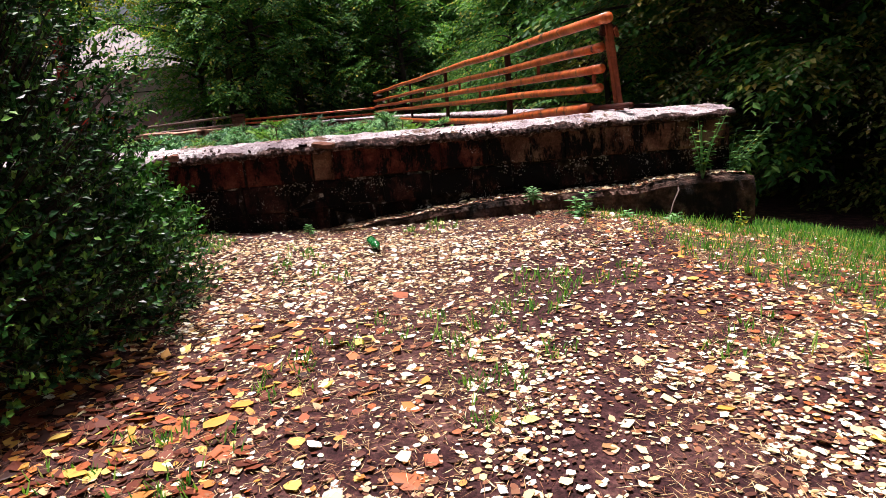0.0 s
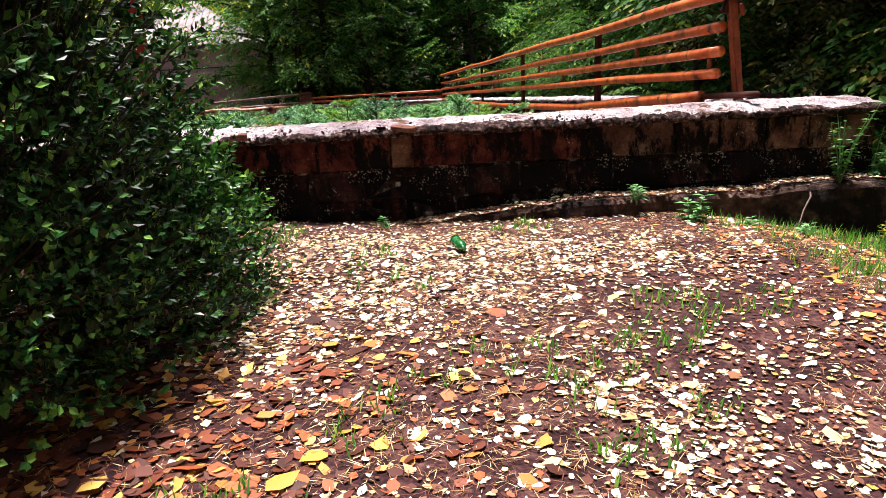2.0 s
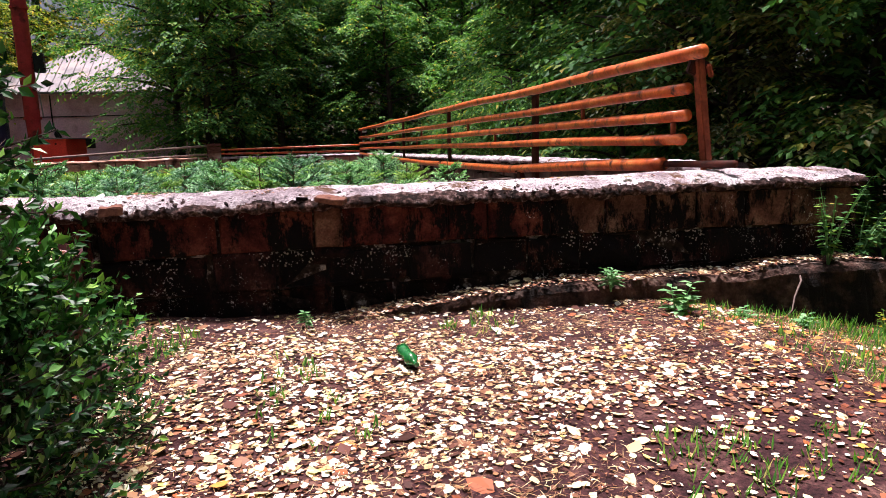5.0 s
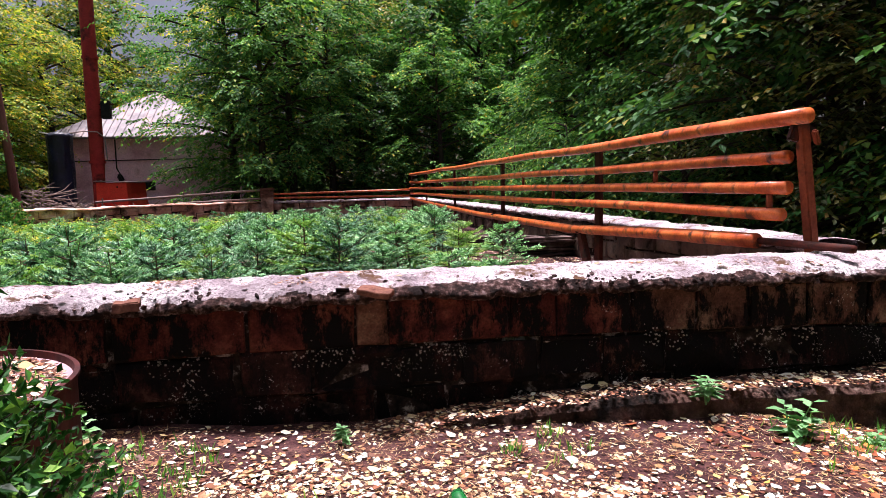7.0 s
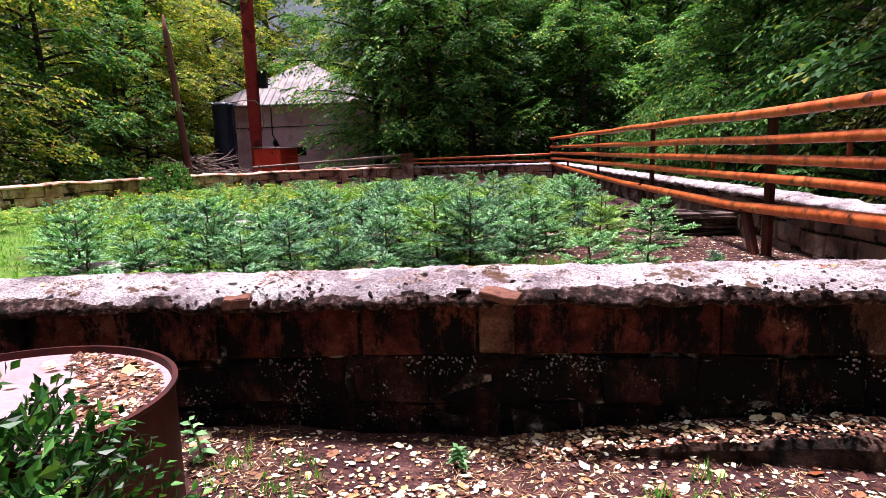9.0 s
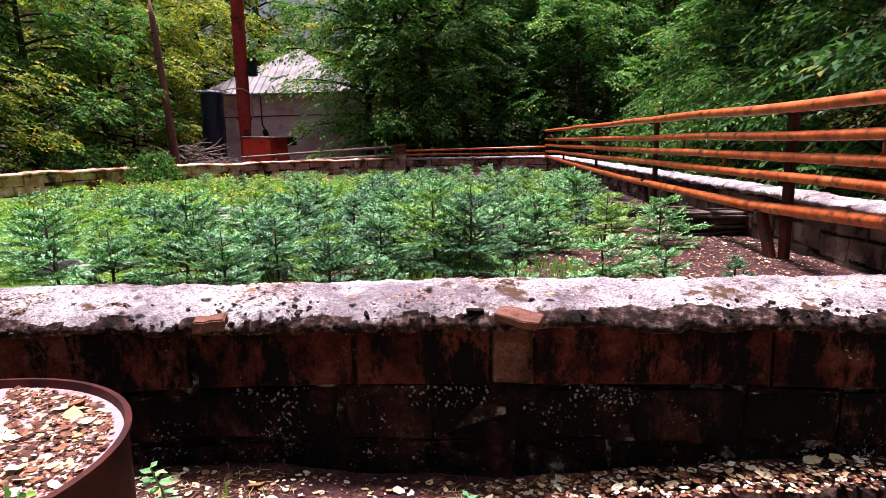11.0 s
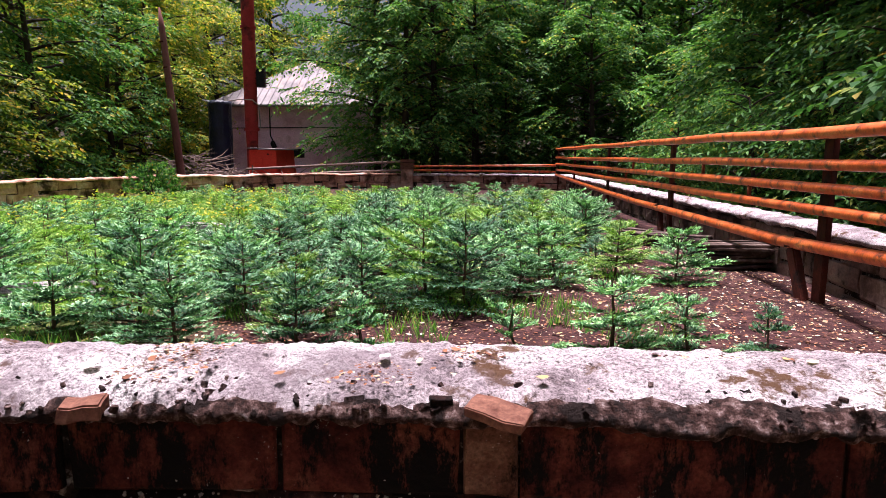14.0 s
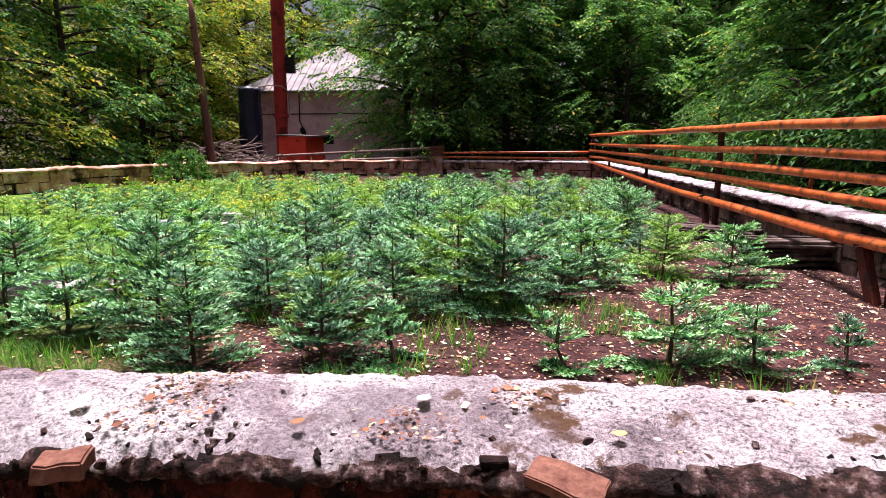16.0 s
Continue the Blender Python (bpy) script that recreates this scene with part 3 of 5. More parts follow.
def along(path, step):
    """Points and headings every step metres along a polyline."""
    out = []
    for a, b in zip(path[:-1], path[1:]):
        a, b = Vector(a), Vector(b)
        n_ = max(1, int(round((b - a).length / step)))
        for i in range(n_):
            out.append((a.lerp(b, i / n_), (b - a).normalized(), (b - a).length / n_))
    return out


def rubble_wall(name, path, top, label, thick=0.34, course=0.27, length=0.62, material="old_wall", cap_mat="cap"):
    """A stone wall along a path (inner face on the right of the way), with a rough coping."""
    w = thing(name, label, "wall", kind="structure")
    chunks, core, seed = [], [], 0
    for p, d, L in along(path, length):
        nrm = Vector((-d.y, d.x))
        tz = top(p.x, p.y)
        gz = ground_z(p.x - nrm.x * -0.4, p.y) - 0.5
        z, row = tz - 0.05, 0
        while z > tz - 0.75:
            h = course * (0.8 + 0.4 * random.random())
            off = (row % 2) * L * 0.5
            vs, fs = block_verts(L - 0.018, h - 0.018, 0.2, 0.02, 0.016, seed)
            seed += 1
            vs = [(p.x + d.x * (v[0] + off) + nrm.x * v[1], p.y + d.y * (v[0] + off) + nrm.y * v[1], z - h + v[2]) for v in vs]
            chunks.append((vs, fs))
            z -= h
            row += 1
        q = p + d * L
        a, b = p + nrm * 0.03, p + nrm * thick
        c, e = q + nrm * 0.03, q + nrm * thick
        core.append(([(a.x, a.y, -0.6), (b.x, b.y, -0.6), (b.x, b.y, tz - 0.06), (a.x, a.y, tz - 0.06), (c.x, c.y, -0.6), (e.x, e.y, -0.6), (e.x, e.y, tz - 0.06), (c.x, c.y, tz - 0.06)],
                     [(0, 1, 2, 3), (7, 6, 5, 4), (0, 4, 5, 1), (1, 5, 6, 2), (2, 6, 7, 3), (3, 7, 4, 0)]))
    st = from_lists("stones", *merge(chunks), M[material], w)
    tagged(st, "uneven weathered stones", kind="stuff")
    from_lists("core", *merge(core), M["mortar"], w)
    prof = [(-0.02, -0.06), (-0.05, -0.04), (-0.045, -0.005), (0.0, 0.02), (0.1, 0.03), (thick * 0.6, 0.03), (thick, 0.01), (thick + 0.04, -0.03), (thick + 0.02, -0.07)]
    vs, fs, pts = [], [], along(path, 0.09)
    for i, (p, d, L) in enumerate(pts):
        nrm = Vector((-d.y, d.x))
        tz = top(p.x, p.y)
        for k, (o, dz) in enumerate(prof):
            r = 0.035 * nz(p.x, p.y, k, 3.0) + 0.02 * nz(p.x, p.y, k, 9.0)
            o2 = o + (r * 0.8 if k < 3 else 0)
            vs.append((p.x + nrm.x * o2, p.y + nrm.y * o2, tz + dz + r))
    m = len(prof)
    for i in range(len(pts) - 1):
        for k in range(m - 1):
            fs.append((i * m + k, i * m + k + 1, (i + 1) * m + k + 1, (i + 1) * m + k))
    from_lists("coping", vs, fs, M[cap_mat], w, smooth=True)
    return w


rubble_wall("wall_east", [(0.42, 24.2), (0.42, 0.25)], lambda x, y: 0.87 - 0.0075 * y, "low stone wall with rough pale coping beside the pipe fence", material="dark_wall", length=0.5, course=0.22)
rubble_wall("wall_north", [(-6.0, 24.2), (0.76, 24.2)][::1], lambda x, y: 0.69, "low plastered stone wall at the far side of the nursery")
rubble_wall("wall_west", [(-8.9, -1.30), (-12.5, 0.2), (-15.0, 4.0), (-14.9, 12.0), (-13.9, 17.6), (-11.2, 21.8), (-6.3, 24.2)], lambda x, y: 0.76 - 0.06 * smooth_step(12, 22, y) + 0.05 * nz(x, y, 0, 0.8), "low crumbling stone wall around the nursery", cap_mat="old_wall")


# ---- pipe fence on the east side ----
def pipe_points(a, b, n_, sag=0.0, wob=0.012, seed=0.0):
    a, b = Vector(a), Vector(b)
    out = []
    for i in range(n_ + 1):
        u = i / n_
        p = a.lerp(b, u)
        p.z += wob * nz(p.y, seed, 1.0, 0.35) * 2 - sag * math.sin(math.pi * u)
        p.x += wob * nz(p.y, seed, 7.0, 0.3) * 2
        out.append(p)
    return out


def bead_radii(n_, r):
    return [r * (1.0 + (0.06 if i % 13 == 4 else 0.0) + 0.03 * nz(i, r * 50, 0, 1.3)) for i in range(n_ + 1)]


def pipe_fence():
    f = thing("pipe_fence", "rusty orange welded pipe fence with five rails", "fence", at=(0, 0, 0))
    rails = [((0.0, -0.02, 1.735), (0, 24.0, 1.755), 0.052), ((0.005, 0.16, 1.47), (0, 24.0, 1.40), 0.047), ((0.0, 0.14, 1.275), (0, 24.0, 1.16), 0.047), ((0.0, 0.20, 1.105), (0, 24.0, 0.93), 0.046)]
    for i, (a, b, r) in enumerate(rails):
        from_lists("rail", *tube(pipe_points(a, b, 60, seed=i * 3.7), bead_radii(60, r), 14, 0.01), M["rust_pipe"], f, smooth=True)
    low = [(0.0, 0.45, 0.90), (0.0, 1.9, 0.845), (0.0, 4.2, 0.73), (0.0, 10.1, 0.665), (0.0, 17.0, 0.68), (0.0, 24.0, 0.72)]
    pts = [Vector(a).lerp(Vector(b), k / 8) for a, b in zip(low[:-1], low[1:]) for k in range(8)] + [Vector(low[-1])]
    from_lists("rail", *tube(pts, bead_radii(len(pts) - 1, 0.056), 14, 0.01), M["rust_pipe"], f, smooth=True)
    thin = [Vector((0.03, 0.5 - 0.15 * k, 0.898 + 0.004 * k)) for k in range(7)]
    from_lists("rail_tail", *tube(thin, 0.026, 8), M["rust_dark"], f, "thin dark pipe end", smooth=True)
    # end post, leaning
    foot, head = Vector((0.165, 0.10, 0.84)), Vector((0.035, 0.08, 1.70))
    d = head - foot
    turn = d.to_track_quat('Z', 'X').to_matrix().to_4x4()
    part("post", box_bm((0.068, 0.07, d.length), foot.lerp(head, 0.5), 0.008, turn), M["rust_post"], f)
    part("bracket", box_bm((0.16, 0.05, 0.13), (0.05, 0.10, 1.63), 0.01, pose(0, 0, 0, 0, 20, 0)), M["rust_dark"], f)
    part("hook", box_bm((0.03, 0.05, 0.10), (0.105, 0.03, 1.60), 0.01, pose(0, 0, 0, 0, -18, 0)), M["rust_post"], f)
    for y, z0, top in ((3.47, 0.24, 1.72), (8.05, 0.2, 1.72), (13.3, 0.15, 1.72), (19.2, 0.08, 1.73), (24.0, 0.0, 1.80)):
        bm = box_bm((0.05, 0.15, top - z0), (0.075, y, (top + z0) / 2), 0.006, None)
        part("post", bm, M["rust_dark"], f, "dark channel post")
        if y < 20:
            part("saddle", box_bm((0.09, 0.24, 0.025), (0.02, y, 1.685), 0.006), M["rust_dark"], f)
    for y, za, zb in ((0.32, 1.275, 1.105), (0.32, 1.47, 1.275), (1.95, 1.46, 1.27), (4.9, 1.24, 1.08), (6.4, 1.45, 1.25), (10.4, 1.43, 1.22), (11.0, 1.22, 1.02), (16.0, 1.42, 1.2)):
        if y < 0.4 and za > 1.4:
            continue
        from_lists("spacer", *tube([(0.0, y, zb), (0.0, y, za)], 0.022, 8), M["rust_post"], f, smooth=True)
    for y, lean in ((3.70, -30), (8.3, -24)):
        part("stub", box_bm((0.07, 0.14, 0.58), (0.0, y, 0.46), 0.012, pose(0, 0, 0, lean, 0, 0)), M["rust_dark"], f, "dark leaning timber stub")
        part("stub_cap", box_bm((0.10, 0.16, 0.03), (0.0, y + 0.13, 0.72), 0.006, pose(0, 0, 0, -10, 8, 0)), M["rust_dark"], f)
    return f


pipe_fence()


def far_rail():
    f = thing("pipe_rail", "thin rusty pipe rail above the far wall", "fence")
    for a, b, r in (((0.0, 24.05, 1.10), (-5.8, 24.05, 1.02), 0.045), ((0.0, 24.05, 0.84), (-5.8, 24.05, 0.86), 0.045)):
        from_lists("rail", *tube(pipe_points(a, b, 12, seed=a[2]), r, 8), M["rust_pipe"], f, smooth=True)
    for a, b, r in (((-6.3, 24.2, 1.20), (-13.0, 24.4, 0.83), 0.05), ((-6.3, 24.2, 0.84), (-9.6, 23.6, 0.72), 0.045)):
        from_lists("rail", *tube(pipe_points(a, b, 12, seed=a[2] + 9), r, 8), M["grey_stick"], f, "bare grey pipe", smooth=True)
    for x, y, z in ((-9.5, 24.1, 1.35), (-7.2, 24.2, 1.4), (-12.6, 23.9, 1.0)):
        from_lists("stake", *tube([(x, y, 0.1), (x + 0.06, y, z)], 0.03, 7), M["grey_stick"], f)
    p = thing("gate_pier", "small brick pier on the far wall", "pier")
    part("pier_body", box_bm((0.5, 0.4, 1.0), (-6.1, 24.25, 0.6), 0.02), M["old_wall"], p)
    for k in range(3):
        part("pier_course", box_bm((0.56, 0.46, 0.12), (-6.1, 24.25, 0.95 + 0.14 * k), 0.02), M["slab"], p)


far_rail()


# ---- boiler yard behind the nursery ----
def chimney_stack():
    c = thing("chimney_stack", "tall dark red steel chimney pipe on the boiler", "chimney", at=(-14.42, 29.0, 0.1))
    from_lists("pipe", *tube([(0, 0, 0.0 + 0.9 * k) for k in range(17)], [0.275 if k < 3 else 0.315 for k in range(17)], 20), M["chimney"], c, smooth=True)
    for z, r in ((2.55, 0.37), (7.4, 0.37), (11.8, 0.37)):
        from_lists("flange", *tube([(0, 0, z - 0.06), (0, 0, z + 0.06)], r, 20), M["chimney"], c)
    part("junction_box", box_bm((0.42, 0.3, 0.85), (0.56, 0.0, 5.0), 0.03), M["rubber"], c, "black metal box")
    for z in (4.75, 5.0, 5.25):
        part("clamp", box_bm((1.0, 0.05, 0.05), (0.45, -0.1, z), 0.01), M["rust_dark"], c)
    vs, fs = tube([(-1.2, 0.2, 3.95), (-0.4, -0.35, 3.98), (0.2, -0.35, 3.95), (0.5, -0.3, 3.7), (0.55, -0.3, 2.6)], 0.03, 6)
    from_lists("conduit", vs, fs, M["sheet_metal"], c)
    return c


chimney_stack()


def water_tank():
    t_ = thing("water_tank", "tall narrow tank wrapped in dark blue film", "tank", at=(-16.42, 30.0, 0.1))
    vs, fs = [], []
    rows, sides = 40, 40
    for i in range(rows + 1):
        z = 4.0 * i / rows
        for k in range(sides):
            th = 2 * math.pi * k / sides
            r = 0.56 + 0.05 * nz(math.cos(th) * 2, math.sin(th) * 2, z * 0.8, 1.4) + 0.02 * nz(math.cos(th) * 3, math.sin(th) * 3, z, 4)
            if i == rows:
                r *= 0.8
            vs.append((r * math.cos(th), r * math.sin(th), z + (0.08 * nz(math.cos(th), math.sin(th), 4, 3) if i >= rows - 1 else 0)))
    for i in range(rows):
        for k in range(sides):
            k2 = (k + 1) % sides
            fs.append((i * sides + k, i * sides + k2, (i + 1) * sides + k2, (i + 1) * sides + k))
    fs.append(tuple(rows * sides + k for k in range(sides)))
    from_lists("shell", vs, fs, M["tank"], t_, smooth=True)
    part("lid_strip", box_bm((0.5, 0.12, 0.06), (-0.45, -0.45, 3.98), 0.02, pose(0, 0, 0, 8, 10, 30)), M["white"], t_, "torn white strip")


water_tank()


def boiler_box():
    b = thing("boiler_box", "red painted sheet steel boiler casing with a grey lid", "boiler", at=(-13.1, 28.0, 0.1))
    b.rotation_euler = (0, 0, radians(-14))
    bm = box_bm((1.55, 1.6, 1.55), (0, 0, 0.78), 0.02)
    for v in bm.verts:
        if v.co.z > 0.5:
            v.co.x *= 0.94
    part("casing", bm, M["redbox"], b)
    part("lid", box_bm((1.72, 1.75, 0.05), (0.05, 0, 1.60), 0.015, pose(0, 0, 0, 0, 2, 0)), M["sheet_metal"], b, "grey sheet lid")
    part("door", box_bm((0.6, 0.03, 0.6), (-0.3, -0.815, 0.9), 0.01), M["redbox"], b)
    part("hatch", box_bm((0.08, 0.05, 0.08), (0.3, -0.82, 1.35), 0.015), M["rust_dark"], b)
    part("side_sheet", box_bm((0.03, 1.2, 1.1), (0.85, 0.1, 0.6), 0.01, pose(0, 0, 0, 0, -14, 0)), M["redbox"], b)
    s = thing("feed_hopper", "dark iron hopper mouth with a pale slab in the wall", "hopper", at=(-12.4, 22.6, 0.1))
    part("mouth", box_bm((0.9, 0.5, 0.5), (0, 0, 0.32), 0.04), M["rubber"], s)
    part("shelf", box_bm((0.62, 0.5, 0.16), (0.02, -0.28, 0.32), 0.04), M["sheet_metal"], s, "pale stone slab")


boiler_box()


def boiler_house():
    h = thing("boiler_house", "small pink plastered building with a hipped metal roof", "house", at=(-13.9, 38.0, 0.0))
    X, Y, H = 4.3, 4.0, 4.2
    part("wall", box_bm((2 * X, 2 * Y, H + 0.5), (0, 0, (H - 0.5) / 2), 0.02), M["plaster"], h)
    part("cornice", box_bm((2 * X + 0.16, 2 * Y + 0.16, 0.12), (0, 0, H - 0.12), 0.03), M["plaster"], h)
    part("string_course", box_bm((2 * X + 0.08, 2 * Y + 0.08, 0.07), (0, 0, 3.35), 0.02), M["plaster"], h)
    ex, ey, ah = X + 0.55, Y + 0.55, 3.0
    vs = [(-ex, -ey, H), (ex, -ey, H), (ex, ey, H), (-ex, ey, H), (0, 0, H + ah), (-ex, -ey, H - 0.08), (ex, -ey, H - 0.08), (ex, ey, H - 0.08), (-ex, ey, H - 0.08)]
    fs = [(0, 1, 4), (1, 2, 4), (2, 3, 4), (3, 0, 4), (5, 6, 1, 0), (6, 7, 2, 1), (7, 8, 3, 2), (8, 5, 0, 3), (8, 7, 6, 5)]
    roof = from_lists("roof", vs, fs, M["sheet_metal"], h, "grey ribbed metal roof")
    for i in range(1, 24):
        u = -1 + i / 12
        a = Vector((u * ex, -ey, H + 0.02))
        b = Vector((0, 0, H + ah + 0.02))
        k = 1 - abs(u)
        b = a.lerp(Vector((u * ex, -ey + ey * k, H + ah * k + 0.02)), 1.0)
        if k > 0.05:
            from_lists("rib", *tube([a, b], 0.035, 6), M["sheet_metal"], roof)
    part("window_recess", box_bm((0.9, 0.06, 0.5), (0.2, -Y - 0.02, 1.5), 0.01), M["rubber"], h, "dark boarded opening")
    from_lists("drain_cable", *tube([(-1.3, -Y - 0.05, H), (-1.3, -Y - 0.05, 2.5), (-1.1, -Y - 0.05, 2.1)], 0.035, 6), M["rubber"], h)
    part("lamp", box_bm((0.28, 0.22, 0.5), (-1.1, -Y - 0.12, 1.95), 0.08, pose(0, 0, 0, 0, -25, 0)), M["rubber"], h, "black wall lamp")
    from_lists("wire", *tube([(-X, -Y - 0.04, 2.9), (0, -Y - 0.04, 2.95), (X, -Y - 0.04, 3.0)], 0.025, 5), M["rubber"], h)


boiler_house()


def utility_pole():
    p = thing("utility_pole", "leaning grey-brown wooden utility pole with a split top", "pole", at=(-16.6, 26.0, 0.0))
    top = Vector((-0.66, 0, 7.8))
    pts = [Vector((0, 0, -0.3)).lerp(top, k / 10) for k in range(11)]
    from_lists("shaft", *tube(pts, [0.185 - 0.006 * k for k in range(10)] + [0.03], 12, 0.06), M["wood_pole"], p, smooth=True)
    part("insulator", box_bm((0.12, 0.12, 0.2), (-0.72, -0.05, 6.9), 0.05), M["white"], p)
    for z in (5.2, 6.3):
        from_lists("band", *tube([(top.x * z / 7.3, 0, z), (top.x * z / 7.3 - 0.005, 0, z + 0.06)], 0.15, 12), M["rust_dark"], p)
    part("stay_foot", box_bm((0.14, 0.14, 0.9), (-0.25, -0.5, 0.3), 0.02), M["sheet_metal"], p, "short white marker post")


utility_pole()


def stick_heap(name, label, spot, n_, size, seed):
    r = random.Random(seed)
    chunks = []
    for _ in range(n_):
        u = (r.random() * 2 - 1, r.random() * 2 - 1)
        x, y = spot[0] + u[0] * size[0], spot[1] + u[1] * size[1]
        h = size[2] * max(0.1, 1 - u[0] ** 2) * r.random()
        a = r.random() * 6.28
        L = 0.5 + r.random() * 1.1
        d = Vector((math.cos(a), math.sin(a) * 0.5, (r.random() - 0.35) * 0.8)) * L
        p = Vector((x, y, spot[2] + h))
        mid = p + d * 0.5 + Vector((r.random() - 0.5, r.random() - 0.5, r.random() - 0.5)) * 0.15
        chunks.append(tube([p, mid, p + d], [0.03, 0.022, 0.008], 5))
    ob = from_lists(name, *merge(chunks), M["grey_stick"])
    return tagged(ob, label, "brushwood", kind="stuff")


stick_heap("brushwood_heap", "tangled heap of dry grey branches behind the wall", (-16.8, 27.6, 0.1), 260, (2.6, 1.0, 1.3), 3)
stick_heap("brushwood_heap", "low heap of dry branches beside the boiler", (-12.0, 26.2, 0.1), 70, (2.0, 0.6, 0.5), 5)


# ---- foliage kinds ----
def spray_leaves(base, heading, n_, length, leaf, droop=0.25, flat=0.35):
    """A twig with leaves set alternately along it; returns leaf arrays."""
    h = heading / np.linalg.norm(heading)
    side = np.cross(h, [0, 0, 1.0])
    side = side / (np.linalg.norm(side) + 1e-6)
    c, d, nn, L = [], [], [], []
    for i in range(n_):
        u = (i + 0.5) / n_
        s = -1 if i % 2 else 1
        p = base + h * length * u + np.array([0, 0, -droop * length * u * u])
        dd = h * 0.55 + side * s * (0.9 - 0.5 * u) + np.array([0, 0, -0.25 - 0.3 * rng.random()])
        c.append(p)
        d.append(dd)
        nn.append(np.array([0, 0, 1.0]) + rng.normal(size=3) * flat)
        L.append(leaf * (0.75 + 0.5 * rng.random()))
    return c, d, nn, L


def broadleaf_mesh(name, height, spread, low, sprays, leaf, seed, slender=False):
    """Trunk with limbs, and a crown of leafy sprays gathered at the limbs. Returns (wood, leaves) lists."""
    global rng
    keep, rng = rng, np.random.default_rng(seed)
    wood = []
    lean = rng.normal(size=2) * 0.25
    trunk = [Vector((lean[0] * (k / 8) ** 1.5, lean[1] * (k / 8) ** 1.5, -0.4 + (height * 0.92 + 0.4) * k / 8)) for k in range(9)]
    r0 = 0.016 * height + 0.02
    wood.append(tube(trunk, [r0 * (1 - 0.1 * k) for k in range(9)], 9, 0.15))
    C, D, N, LL = [], [], [], []
    limbs = 26
    for i in range(limbs):
        u = low + (1 - low) * (i + 0.5 * rng.random()) / limbs
        base = np.array(trunk[0].lerp(trunk[-1], u))
        az = i * 2.399 + rng.normal() * 0.3
        reach = spread * (0.55 + 0.45 * math.sin(math.pi * min(1, (u - low) / (1 - low) * 0.8 + 0.2))) * (0.7 + 0.5 * rng.random())
        if u > 0.85:
            reach *= 0.6
        rise = 0.25 + 0.5 * u + rng.normal() * 0.12
        d = np.array([math.cos(az), math.sin(az), rise])
        pts = []
        for k in range(6):
            v = k / 5
            pts.append(base + d * reach * v + np.array([0, 0, -0.35 * reach * v * v]))
        wood.append(tube(pts, [r0 * 0.35 * (1 - 0.16 * k) for k in range(6)], 5))
        per = int(sprays / limbs)
        for s in range(per):
            v = 0.25 + 0.8 * rng.random() ** 0.7
            k = min(4, int(min(v, 0.99) * 5))
            p = pts[k] + (pts[k + 1] - pts[k]) * (v * 5 - k) + rng.normal(size=3) * np.array([0.34, 0.34, 0.24]) * (0.6 + 0.12 * reach)
            hd = d * np.array([1, 1, 0.0]) + rng.normal(size=3) * 0.7 + np.array([0, 0, -0.1])
            hd[2] *= 0.4
            c_, d_, n_, l_ = spray_leaves(p, hd, 8, 0.45 + 0.3 * rng.random(), leaf, 0.35)
            C += c_
            D += d_
            N += n_
            LL += l_
    LL = np.array(LL)
    leaves = scatter_leaves(C, D, N, LL, LL * (0.3 if slender else 0.52), 0.18)
    rng = keep
    return merge(wood), leaves


def tree_kind(name, label, category, wood, leaves, leaf_mat):
    t_ = thing(name, label, category, group="woodland trees")
    from_lists("trunk", *wood, M["bark"], t_, smooth=True)
    from_lists("crown", *leaves, M[leaf_mat], t_)
    return t_


